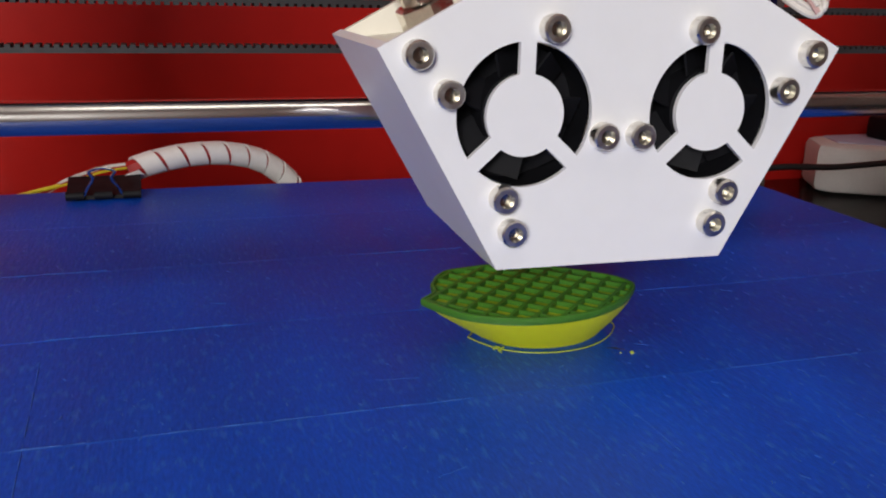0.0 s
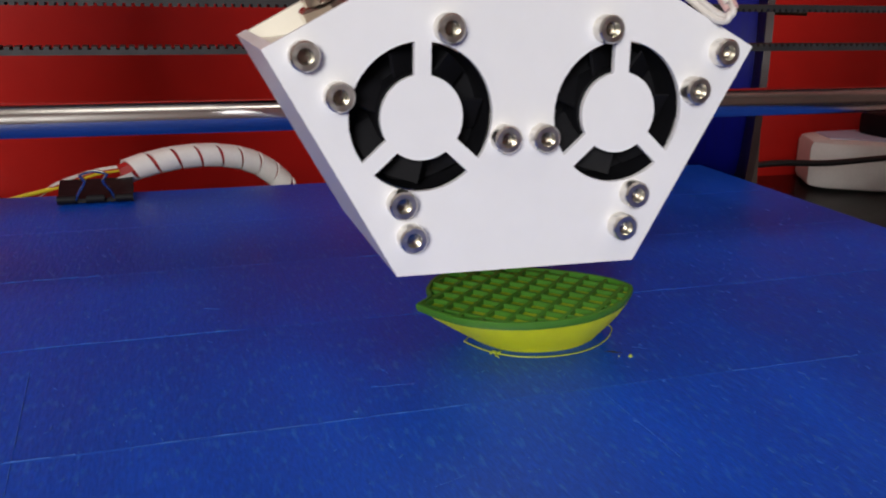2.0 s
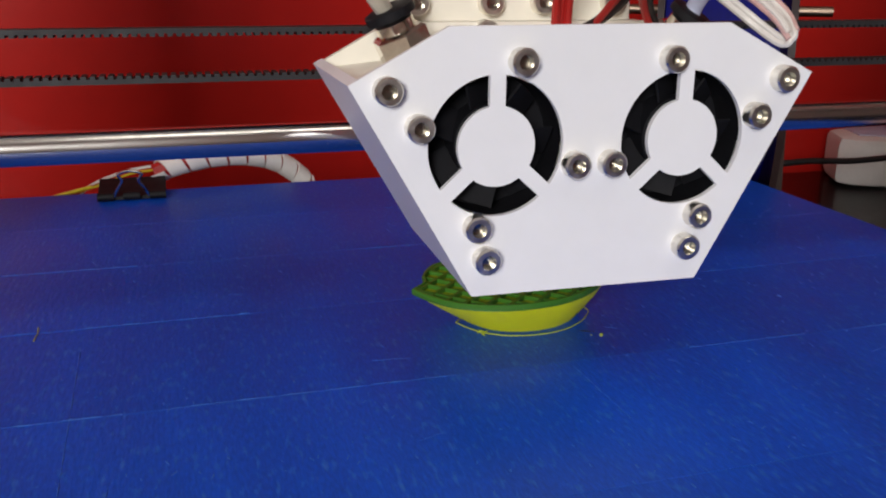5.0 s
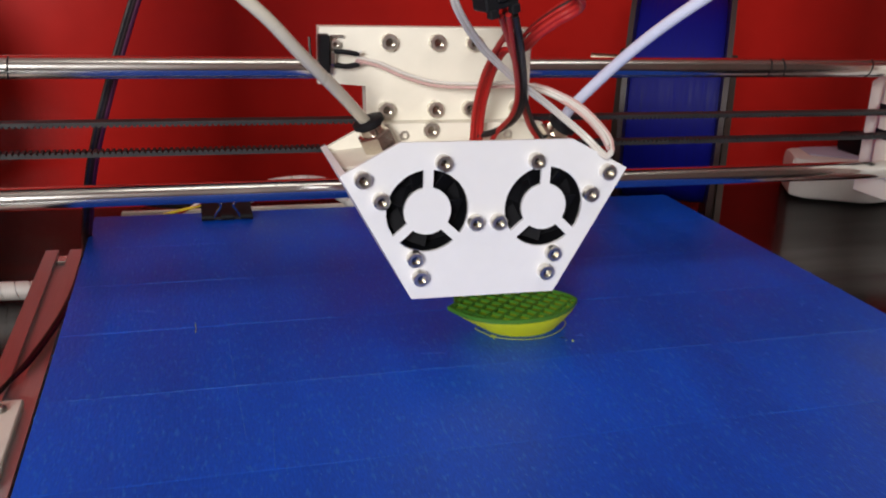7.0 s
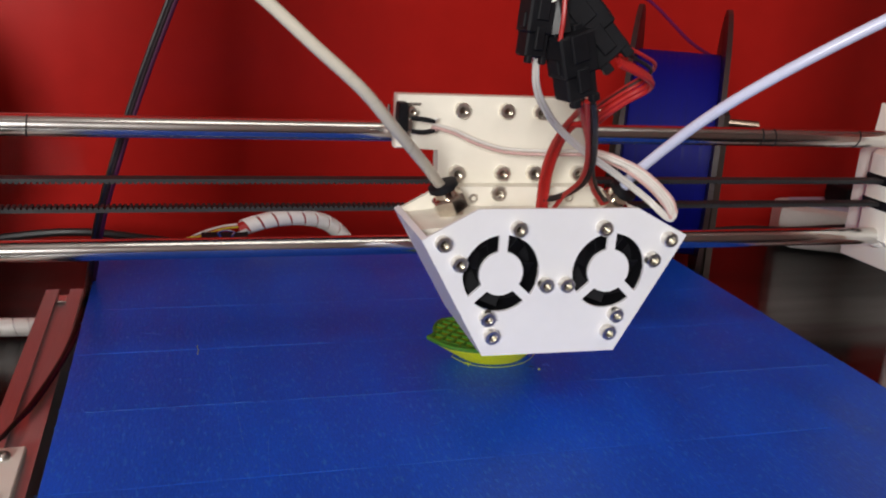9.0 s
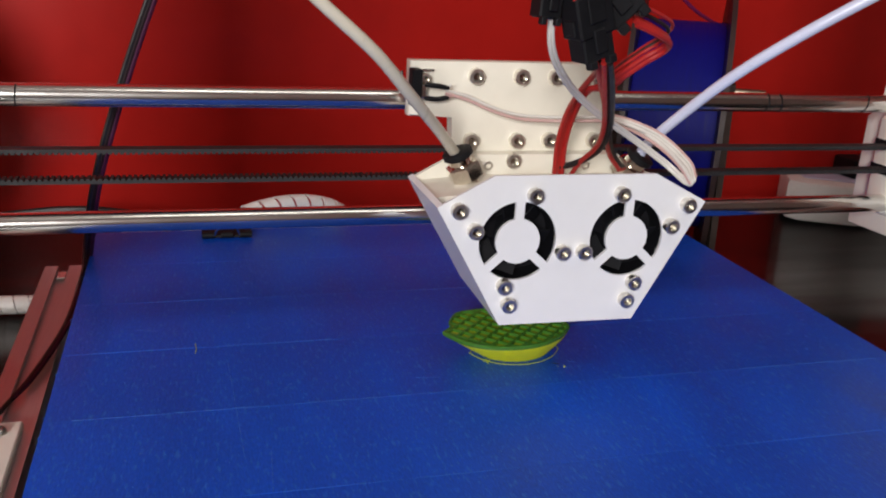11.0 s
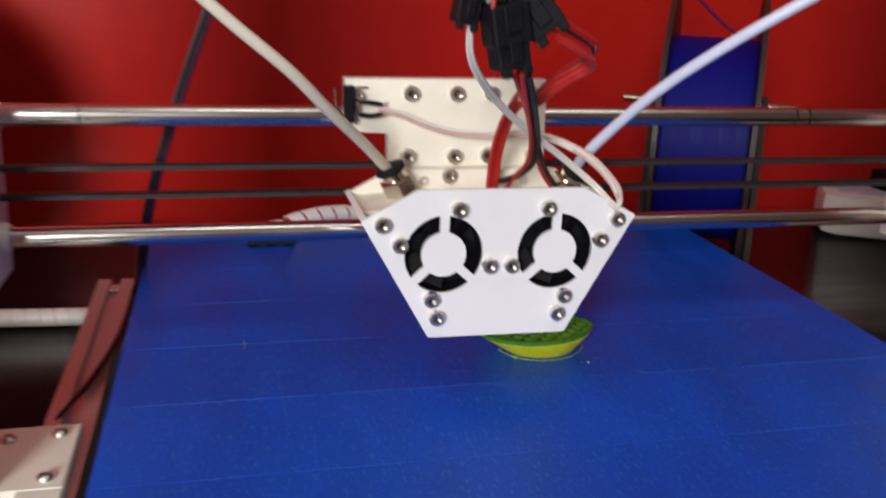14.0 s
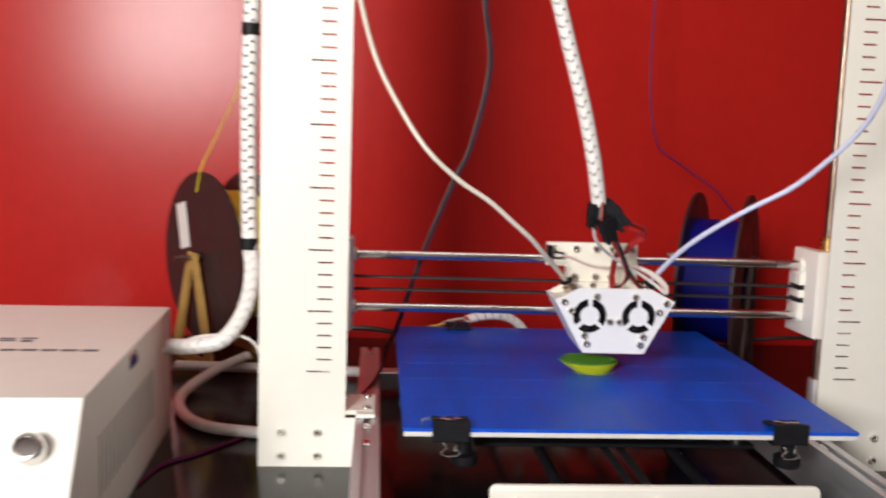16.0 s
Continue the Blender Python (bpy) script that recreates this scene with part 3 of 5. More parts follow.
# carriage under the bed
bm = bmesh.new()
box(bm, -0.115, 0.095, -0.085, 0.145, -0.0285, -0.0255, 0.0006)
part("carriage_plate", bm, M_BLACK, bed, "black carriage plate")
for px_, py_ in ((-0.105, -0.075), (0.085, -0.075), (-0.105, 0.135), (0.085, 0.135)):
    bm = bmesh.new()
    cyl(bm, (px_, py_, -0.026), (px_, py_, -0.0059), 0.0035, 12)
    part("spacer", bm, M_STEEL, bed)
# steel guide rods, coloured black to stand for the shade under the bed
for xx in (-0.062, 0.040):
    bm = bmesh.new()
    cyl(bm, (xx, -0.155, -0.0385), (xx, 0.258, -0.0385), 0.0040, 16)
    ob = tagged(part("bed_rod", bm, M_BLACK), "steel guide rod, blackened for the shade under the bed", "rod", "guide rods of the bed")
    for yy in (-0.150, 0.258):
        bm = bmesh.new()
        box(bm, xx - 0.010, xx + 0.010, yy - 0.006, yy + 0.006, TABLE + 0.021, -0.032, 0.001)
        tagged(part("rod_holder", bm, M_BLACK, smooth=None), "black holder of the bed's guide rod", "bracket", "rod holders")
for dx in (0, 0.012):
    bm = bmesh.new()
    box(bm, -0.013 + dx, -0.007 + dx, -0.155, 0.255, -0.0405, -0.039)
    tagged(part("bed_belt", bm, M_RUBBER, smooth=None), "black timing belt under the bed", "belt", "timing belts")


def binder_clip(name, x, y, rz, green=False):
    """A black foldback clip gripping the bed's edge; its front towards -y."""
    ob = thing(name, "black binder clip gripping the edge of the bed", "binder clip", "binder clips on the bed")
    m = pose(x, y, 0, 0, 0, rz)
    w = 0.0125
    bm = bmesh.new()
    prof = [(0.0155, 0.0006), (0.0150, 0.0018), (-0.0015, 0.0055), (-0.0028, 0.0046), (-0.0028, -0.0084), (-0.0015, -0.0093), (0.0150, -0.0082), (0.0155, -0.0068),
            (0.0148, -0.0070), (-0.0012, -0.0084), (-0.0019, -0.0078), (-0.0019, 0.0040), (-0.0010, 0.0046), (0.0146, 0.0010)]
    tmp = bmesh.new()
    prism(tmp, prof, "x", -w, w)
    add_bm(bm, tmp, m)
    part("clip_body", bm, M_BLACK, ob)
    if rz:      # its handle stands up
        upper = [(-0.0065, 0.0155, 0.0020), (-0.0050, 0.0165, 0.0050), (-0.0030, 0.0175, 0.0085), (-0.0042, 0.0180, 0.0110), (0.0, 0.0182, 0.0122), (0.0042, 0.0180, 0.0110), (0.0030, 0.0175, 0.0085), (0.0050, 0.0165, 0.0050),
                 (0.0065, 0.0155, 0.0020)]
    else:
        upper = [(-0.0050, 0.0155, 0.0026), (-0.0040, 0.0100, 0.0040), (-0.0036, 0.0060, 0.0051), (-0.0062, 0.0020, 0.0063), (-0.0040, -0.0010, 0.0068), (0.0, -0.0018, 0.0069), (0.0040, -0.0010, 0.0068), (0.0062, 0.0020, 0.0063),
                 (0.0036, 0.0060, 0.0051), (0.0040, 0.0100, 0.0040), (0.0050, 0.0155, 0.0026)]
    lower = [(-0.0050, 0.0150, -0.0092), (-0.0045, 0.0040, -0.0102), (-0.0040, -0.0020, -0.0106), (-0.0030, -0.0036, -0.0128), (-0.0060, -0.0040, -0.0158), (-0.0035, -0.0042, -0.0178), (0.0, -0.0042, -0.0182),
             (0.0035, -0.0042, -0.0178), (0.0060, -0.0040, -0.0158), (0.0030, -0.0036, -0.0128), (0.0040, -0.0020, -0.0106), (0.0045, 0.0040, -0.0102), (0.0050, 0.0150, -0.0092)]
    for pts in (upper, lower):
        bm = bmesh.new()
        tmp = bmesh.new()
        tube(tmp, pts, 0.0006, 8, 6)
        add_bm(bm, tmp, m)
        part("clip_handle", bm, M_STEEL, ob, "bent steel wire handle")
    for zz in (0.0020, -0.0086):
        for hx in (-0.0095, 0, 0.0095):
            bm = bmesh.new()
            tmp = bmesh.new()
            cyl(tmp, (hx - 0.0030, 0.0155, zz), (hx + 0.0030, 0.0155, zz), 0.0016, 12)
            add_bm(bm, tmp, m)
            part("clip_roll", bm, M_BLACK, ob)
    return ob


CLIPS = [binder_clip("binder_clip", -0.1362, BY0, 0), binder_clip("binder_clip", 0.0990, BY0, 0), binder_clip("binder_clip", -0.1042, BY1, 180)]


# ---- the print on the bed ----
PR = [(-0.0342, 0.0180), (-0.0318, 0.0128), (-0.0275, 0.0068), (-0.0205, 0.0026), (-0.0110, 0.0010), (-0.0008, 0.0026), (0.0085, 0.0080), (0.0150, 0.0152), (0.0157, 0.0192), (0.0125, 0.0250),
      (0.0030, 0.0330), (-0.0090, 0.0378), (-0.0180, 0.0372), (-0.0242, 0.0352), (-0.0290, 0.0280), (-0.0302, 0.0225)]
PZ = 0.0126
PC = (-0.0095, 0.0196)


def outline(scale, dx=0.0, dy=0.0, n=8):
    pts = spline([(x, y, 0) for x, y in PR + PR[:1]], n)[:-1]
    return [(PC[0] + (p.x - PC[0]) * scale + dx, PC[1] + (p.y - PC[1]) * scale + dy) for p in pts]


def inside(p, poly):
    x, y = p
    c = False
    for (xa, ya), (xb, yb) in zip(poly, poly[1:] + poly[:1]):
        if (ya > y) != (yb > y) and x < (xb - xa) * (y - ya) / (yb - ya) + xa:
            c = not c
    return c


printed = thing("printed_bowl", "half-printed yellow bowl with a green rim and open grid infill", "printed part")


def loft(bm, levels, cap_top=True):
    rings = [[bm.verts.new((x, y, z)) for x, y in outline(s, 0.0062 * (1 - z / PZ), 0.0058 * (1 - z / PZ))] for z, s in levels]
    k = len(rings[0])
    for a, b in zip(rings, rings[1:]):
        for i in range(k):
            bm.faces.new((a[i], a[(i + 1) % k], b[(i + 1) % k], b[i]))
    bm.faces.new(rings[0][::-1])
    if cap_top:
        bm.faces.new(rings[-1])
    bmesh.ops.recalc_face_normals(bm, faces=bm.faces[:])


bm = bmesh.new()
loft(bm, [(0.0000, 0.60), (0.0005, 0.615), (0.0022, 0.685), (0.0045, 0.775), (0.0075, 0.885), (0.0098, 0.950), (0.0112, 0.984)])
part("yellow_base", bm, M_YELLOW, printed, "smooth yellow lower half")
bm = bmesh.new()
prof = [(0.0110, 0.986), (0.0114, 0.996), (PZ - 0.0004, 1.0), (PZ, 0.992), (PZ, 0.962), (PZ - 0.0013, 0.955), (PZ - 0.00135, 0.90)]
rings = [[bm.verts.new((x, y, z)) for x, y in outline(s)] for z, s in prof]
k = len(rings[0])
for a, b in zip(rings, rings[1:]):
    for i in range(k):
        bm.faces.new((a[i], a[(i + 1) % k], b[(i + 1) % k], b[i]))
part("green_rim", bm, M_GREEN, printed, "glossy green rim")
bm = bmesh.new()
bm.faces.new([bm.verts.new((x, y, PZ - 0.00125)) for x, y in outline(0.958)])
part("infill_floor", bm, M_LIME, printed, "lime green floor between the infill walls", smooth=None)
inner_poly = outline(0.950)
for fam in (0, 1):
    ang = radians(45 if fam == 0 else -45)
    dx_, dy_ = math.cos(ang), math.sin(ang)
    for j in range(-11, 12):
        off = j * 0.0047 + 0.001
        ox_, oy_ = PC[0] - dy_ * off, PC[1] + dx_ * off
        ts = [i * 0.0003 for i in range(-150, 151) if inside((ox_ + dx_ * i * 0.0003, oy_ + dy_ * i * 0.0003), inner_poly)]
        if len(ts) < 8:
            continue
        bm = bmesh.new()
        mid, ln_ = (ts[0] + ts[-1]) / 2, ts[-1] - ts[0] + 0.0004
        obox(bm, Matrix.Translation((ox_ + dx_ * mid, oy_ + dy_ * mid, PZ - 0.00075 - 0.00008 * fam)) @ Matrix.Rotation(ang, 4, "Z"), ln_, 0.0008, 0.0012)
        part("infill_wall", bm, M_GREEN, printed, smooth=None)
# skirt line round the print on the tape
skirt = thing("skirt_line", "thin yellow skirt line of plastic on the blue tape", "plastic line")
bm = bmesh.new()
sk = [Vector((x, y, 0.00025)) for x, y in outline(0.60, 0.0062, 0.0058)]
c_ = Vector((PC[0] + 0.0062, PC[1] + 0.0058, 0.00025))
way = [p + (p - c_).normalized() * 0.0030 for p in sk]
kk = max(range(len(way)), key=lambda i: -way[i].x - way[i].y)
way = way[kk:] + way[:kk + 1]
way = way + [way[-1] + Vector((-0.0004, -0.0022, 0))]
tube(bm, way, 0.00016, 6, 2)
part("line", bm, M_SKIRT, skirt)
bm = bmesh.new()
for da in (0.2, 1.5, 2.6, 3.9):
    tube(bm, [way[-2], way[-2] + Vector((math.cos(da) * 0.0007, math.sin(da) * 0.0007, 0.0001)), way[-2] + Vector((math.cos(da + 0.4) * 0.0015, math.sin(da + 0.4) * 0.0015, 0.0))], 0.00022, 6, 2)
part("strand", bm, M_SKIRT, skirt, "loose knot where the line starts")
for bx_, by_, rr in ((0.0110, 0.0073, 0.0005), (0.0086, 0.0080, 0.00022)):
    bm = bmesh.new()
    lathe(bm, (bx_, by_, 0), (0, 0, 1), [(0, rr), (rr * 0.5, rr * 0.9), (rr, rr * 0.4)], 10)
    part("blob", bm, M_SKIRT, skirt)

M_CREASE = mat("pale_tape_crease", (0.024, 0.120, 0.49), 0.6, vary=0.4, scale=300)
M_SEAM = mat("tape_overlap", (0.014, 0.098, 0.52), 0.5, vary=0.35, scale=120, spec=0.2)
rng = random.Random(5)
for ys, full in ((-0.0562, 0.6), (-0.0052, 1.0), (0.0448, 0.8), (0.0935, 0.35)):
    bm = bmesh.new()
    xs = np.linspace(BX0 + 0.001, BX1 - 0.001, 180)
    ph = rng.uniform(0, 9)
    rows_ = []
    for x in xs:
        w = 0.00045 * full * max(0.06, 0.55 + 0.30 * math.sin(61 * x + ph) + 0.25 * math.sin(190 * x + 2 * ph) + rng.uniform(-0.18, 0.18))
        y = ys + 0.0002 * math.sin(40 * x + ph)
        rows_.append((bm.verts.new((x, y - w, 0.00003)), bm.verts.new((x, y, 0.00007)), bm.verts.new((x, y + 0.4 * w, 0.00003))))
    for a, b in zip(rows_, rows_[1:]):
        bm.faces.new((a[0], b[0], b[1], a[1]))
        bm.faces.new((a[1], b[1], b[2], a[2]))
    part("tape_edge", bm, M_SEAM, bed, "pale overlapping edge of a tape strip", smooth=None)
creases = []
for ys, runs in ((-0.0052, ((-0.160, -0.100), (-0.092, -0.030), (0.028, 0.060), (0.075, 0.140))), (0.0448, ((-0.160, -0.120), (-0.112, -0.070), (0.02, 0.045))),
                 (-0.0562, ((-0.10, -0.07), (-0.062, -0.03), (0.05, 0.10))), (0.0935, ((-0.14, -0.10), (-0.03, 0.0)))):
    for a, b in runs:
        creases.append([(x, ys + rng.uniform(-0.00015, 0.00015), 0.00008) for x in np.linspace(a, b, 12)])
creases += [[(-0.1108 + 0.0002 * i, 0.0320 - 0.0079 * i, 0.00005) for i in range(10)], [(-0.1010 - 0.0003 * i, -0.0330 - 0.0045 * i, 0.00005) for i in range(6)],
            [(-0.0030 + 0.0001 * i, -0.0075 - 0.0030 * i, 0.00005) for i in range(10)], [(0.0140 + 0.0007 * i, 0.0120 - 0.0004 * i, 0.00005) for i in range(5)]]
for _ in range(9):
    x, y, a, l = rng.uniform(-0.15, 0.13), rng.uniform(-0.12, 0.12), rng.gauss(0.05, 0.25), rng.uniform(0.003, 0.009)
    creases.append([(x + l * i / 5 * math.cos(a), y + l * i / 5 * math.sin(a) + rng.uniform(-0.0002, 0.0002), 0.00004) for i in range(6)])
for w in creases:
    bm = bmesh.new()
    r0, ph = rng.uniform(0.00010, 0.00018), rng.uniform(0, 9)
    tube(bm, w, r0, 4, 6, radius=lambda u, r0=r0, ph=ph: r0 * max(0.02, 0.45 + 0.55 * math.sin(23 * u + ph) * math.sin(61 * u + 2 * ph)))
    part("tape_crease", bm, M_CREASE, bed, "pale crease in the tape", smooth=None)
bm = bmesh.new()
for _ in range(1500):
    x, y, s = rng.uniform(BX0, BX1), rng.uniform(BY0, 0.15), rng.uniform(0.00010, 0.00026)
    obox(bm, pose(x, y, 0.00004, 0, 0, rng.gauss(90, 25)), s * rng.uniform(1, 7), s, 0.0001)
sp_ = part("tape_specks", bm, M_CREASE, bed, "small pale specks and crumbs on the tape", smooth=None)
sp_["kind"] = "stuff"
# a torn nick beside the print, and green-yellow scribbles of plastic by the front clip
bm = bmesh.new()
prism(bm, [(0.0068, 0.0113), (0.0085, 0.0110), (0.0103, 0.0094), (0.0088, 0.0099)], "z", 0.00002, 0.00012)
part("tape_nick", bm, M_RUBBER, bed, "dark torn nick in the tape", smooth=None)
for w in ([(-0.1556, -0.1245, 0.0001), (-0.1552, -0.1180, 0.0001), (-0.1540, -0.1110, 0.0001), (-0.1505, -0.1085, 0.0001), (-0.1490, -0.1065, 0.0001)],
          [(-0.1560, -0.1120, 0.0001), (-0.1520, -0.1125, 0.0001), (-0.1478, -0.1110, 0.0001)], [(-0.1540, -0.1190, 0.0001), (-0.1546, -0.1150, 0.0001), (-0.1562, -0.1105, 0.0001)],
          [(-0.1220, 0.0485, 0.0001), (-0.1217, 0.0440, 0.0001), (-0.1220, 0.0395, 0.0001)]):
    bm = bmesh.new()
    tube(bm, w, 0.00014, 6, 6)
    part("plastic_scribble", bm, M_SKIRT, bed, "thin yellow-green scribble of plastic")
# frayed bits at the tape's ends
for _ in range(26):
    bm = bmesh.new()
    y = rng.uniform(BY0, BY1)
    sx = rng.choice((BX0 - 0.0006, BX0 - 0.0006, BX1 + 0.0006))
    obox(bm, pose(sx, y, -0.0002, rng.uniform(-30, 30), rng.uniform(-40, 40), rng.uniform(0, 180)), rng.uniform(0.0008, 0.002), 0.0006, 0.00015)
    part("tape_fray", bm, M_CREASE, bed, smooth=None)
# rear frame plate
bm = bmesh.new()
box(bm, -0.162, 0.150, 0.2735, 0.2765, TABLE, -0.0215, 0.0006)
tagged(part("rear_plate", bm, M_PAINT), "white rear plate of the printer frame", "printer panel")

# ---- the print head ----
head = thing("print_head", "white printed dual print head with two round fan openings", "print head")
FY = 0.0030          # the face's front
FCX, FCZ = 0.0204, 0.0525
FACE = [(-0.0251, 0.0218), (0.0261, 0.0214), (0.0500, 0.0653), (0.0293, 0.0757), (-0.0302, 0.0756), (-0.0496, 0.0651)]


def face_mesh():
    """The face with two fan grilles cut through it: each three openings round a hub."""
    t = 0.0012
    R, r, sw = 0.0140, 0.0080, 0.0032
    loops = [FACE]
    for cx in (-FCX, FCX):
        for a0, a1 in ((90, 222), (222, 318), (318, 450)):
            do, di = math.degrees(math.asin(sw / 2 / R)), math.degrees(math.asin(sw / 2 / r))
            loops.append(arc(cx, FCZ, R, a0 + do, a1 - do, 26) + arc(cx, FCZ, r, a1 - di, a0 + di, 18))
    return plate_with_holes(FACE, loops[1:], FY, FY + t)


part("face_plate", face_mesh(), M_FACE, head, "white face plate with two fan grilles")
# walls of the housing
WB = 0.0440


def wall_quad(p, q, y0, y1, low_front, name):
    """A wall of the housing along the edge p-q of the face; its back edge slants forward at the bottom."""
    bm = bmesh.new()
    P, Q = Vector((p[0], 0, p[1])), Vector((q[0], 0, q[1]))
    nrm = (Q - P).cross(Vector((0, 1, 0))).normalized()
    if nrm.dot(Vector((0, 0, 0.05)) - (P + Q) / 2) < 0:
        nrm = -nrm
    pts = [P + Vector((0, y0, 0)), P + Vector((0, y1, 0)), P.lerp(Q, 0.93) + Vector((0, y1, 0)), Q + Vector((0, low_front, 0)), Q + Vector((0, y0, 0))]
    lo = [bm.verts.new(v) for v in pts]
    hi = [bm.verts.new(v + nrm * 0.0022) for v in pts]
    k = len(pts)
    bm.faces.new(lo)
    bm.faces.new(hi[::-1])
    for i in range(k):
        bm.faces.new((lo[i], lo[(i + 1) % k], hi[(i + 1) % k], hi[i]))
    part(name, bm, M_FACE, head, smooth=None)


wall_quad(FACE[5], FACE[0], FY + 0.0012, WB + 0.0022, 0.012, "side_wall")
wall_quad(FACE[2], FACE[1], FY + 0.0012, WB, 0.012, "side_wall")
bm = bmesh.new()
box(bm, -0.0240, 0.0255, FY + 0.0012, 0.030, 0.0219, 0.0240)
part("bottom_wall", bm, M_FACE, head, smooth=None)
bm = bmesh.new()
prism(bm, [(-0.0486, 0.0655), (-0.0235, 0.0240), (0.0240, 0.0240), (0.0488, 0.0655), (0.0330, 0.0740), (-0.0330, 0.0740)], "y", WB - 0.0015, WB + 0.0006)
part("rear_wall", bm, M_CREAM, head, smooth=None)
bm = bmesh.new()
prism(bm, [(-0.0478, 0.0645), (-0.0330, 0.0390), (0.0340, 0.0390), (0.0480, 0.0645), (0.0280, 0.0665), (-0.0280, 0.0665)], "y", 0.0170, WB - 0.0016)
part("hot_end_block", bm, M_CREAM, head, smooth=None)
for nx in (-0.0090, 0.0090):
    bm = bmesh.new()
    lathe(bm, (nx, 0.026, 0.0236), (0, 0, -1), [(0, 0.004), (0.004, 0.004), (0.0045, 0.003), (0.0088, 0.0006)], 12)
    part("nozzle", bm, M_COPPER, head, "small brass nozzle")

# back plate with its arm for the switch
bm = bmesh.new()
BP = [(-0.0494, 0.0872), (-0.0321, 0.0872), (-0.0322, 0.0600), (0.0310, 0.0600), (0.0298, 0.1075), (-0.0494, 0.1074)]
prism(bm, BP, "y", 0.0495, 0.0560, 0.0006)
part("back_plate", bm, M_CREAM, head, "cream back plate with eight screws")
bm = bmesh.new()
prism(bm, [(-0.0318, 0.0600), (0.0310, 0.0600), (0.0310, 0.0740), (-0.0318, 0.0740)], "y", 0.0440, 0.0494)
part("lower_ledge", bm, M_CREAM, head, smooth=None)
for zz in (ROD_T, ROD_B):
    for xx in (-0.0155, 0.0155):
        bm = bmesh.new()
        cyl(bm, (xx - 0.0120, ROD_Y, zz), (xx + 0.0120, ROD_Y, zz), 0.0075, 20, 0, 0.0005)
        part("bearing", bm, M_STEEL, head)
bm = bmesh.new()
box(bm, -0.0300, 0.0290, 0.0562, 0.0590, 0.0350, 0.1060, 0.0006)
part("rear_plate", bm, M_CREAM, head)
SCREW_B = screw_mesh(0.0030, 0.0032)
for xx, zz in ((-0.0245, 0.1022), (-0.0067, 0.1022), (0.0072, 0.1022), (0.0243, 0.1022), (-0.0250, 0.0781), (-0.0067, 0.0781), (0.0066, 0.0783), (0.0251, 0.0782)):
    part("screw", SCREW_B, None, head, at=pose(xx, 0.0495, zz))
for xx, zz, rr in ((-0.0097, 0.0716, 1.0), (-0.0195, 0.0697, 0.6), (0.0201, 0.0696, 0.6)):
    o = part("screw", SCREW_B, None, head, at=pose(xx, 0.0438, zz) @ Matrix.Diagonal((rr, rr, rr, 1)))
for xx, zz in ((-0.0424, 0.0641), (-0.0363, 0.0569), (-0.0158, 0.0689), (-0.0040, 0.0483), (-0.0246, 0.0365), (-0.0225, 0.0297),
               (0.0425, 0.0643), (0.0367, 0.0568), (0.0163, 0.0688), (0.0040, 0.0482), (0.0246, 0.0360), (0.0224, 0.0293)):
    part("screw", SCREW3, None, head, at=pose(xx, FY, zz, 0, random.Random(int(xx * 1e5)).uniform(0, 60), 0))



def fan(cx):
    bm = bmesh.new()
    y0, y1, h = FY + 0.0014, FY + 0.0105, 0.0146
    outer = [(cx - h, FCZ - h), (cx + h, FCZ - h), (cx + h, FCZ + h), (cx - h, FCZ + h)]
    a = radians(30)
    outer = [(cx + (x - cx) * math.cos(a) - (z - FCZ) * math.sin(a), FCZ + (x - cx) * math.sin(a) + (z - FCZ) * math.cos(a)) for x, z in outer]
    hole = arc(cx, FCZ, 0.0138, 0, 360, 48)[:-1]
    for lp in (outer, hole):
        lo = [bm.verts.new((x, y0, z)) for x, z in lp]
        hi = [bm.verts.new((x, y1, z)) for x, z in lp]
        for i in range(len(lp)):
            bm.faces.new((lo[i], lo[(i + 1) % len(lp)], hi[(i + 1) % len(lp)], hi[i]))
    prism(bm, arc(cx, FCZ, 0.0137, 0, 360, 40)[:-1], "y", y1 - 0.0012, y1)
    ob = part("fan", bm, M_FAN, head, "black cooling fan behind the grille")
    bm = bmesh.new()
    cyl(bm, (cx, FY + 0.0018, FCZ), (cx, FY + 0.0090, FCZ), 0.0082, 28, 0, 0.0004)
    part("hub", bm, M_FAN, ob)
    for i in range(7):
        bm = bmesh.new()
        a = 2 * math.pi * i / 7
        m = Matrix.Translation((cx, FY + 0.0050, FCZ)) @ Matrix.Rotation(a, 4, "Y") @ Matrix.Translation((0.0103, 0, 0)) @ Matrix.Rotation(radians(38), 4, "X")
        obox(bm, m, 0.0048, 0.0005, 0.0075)
        part("blade", bm, M_FAN, ob, smooth=None)


fan(-FCX)
fan(FCX)

# fittings for the two feed tubes
def fitting(p, d, name="tube_fitting"):
    bm = bmesh.new()
    p, d = Vector(p), Vector(d).normalized()
    lathe(bm, p - d * 0.016, d, [(0, 0.0040), (0.0040, 0.0040), (0.0040, 0.0050), (0.0090, 0.0050), (0.0095, 0.0043), (0.0128, 0.0043)], 24)
    ob = part(name, bm, M_BRASS, head, "shiny nickel push fitting")
    bm = bmesh.new()
    lathe(bm, p - d * 0.0118, d, [(0, 0.0056), (0.0005, 0.0064), (0.0058, 0.0064), (0.0064, 0.0056)], 6)
    part("hex_nut", bm, M_BRASS, ob)
    bm = bmesh.new()
    lathe(bm, p - d * 0.0034, d, [(0, 0.0040), (0.0010, 0.0044), (0.0012, 0.0056), (0.0030, 0.0056), (0.0034, 0.0046)], 24)
    part("collar", bm, M_BLACK, ob, "black release collar")


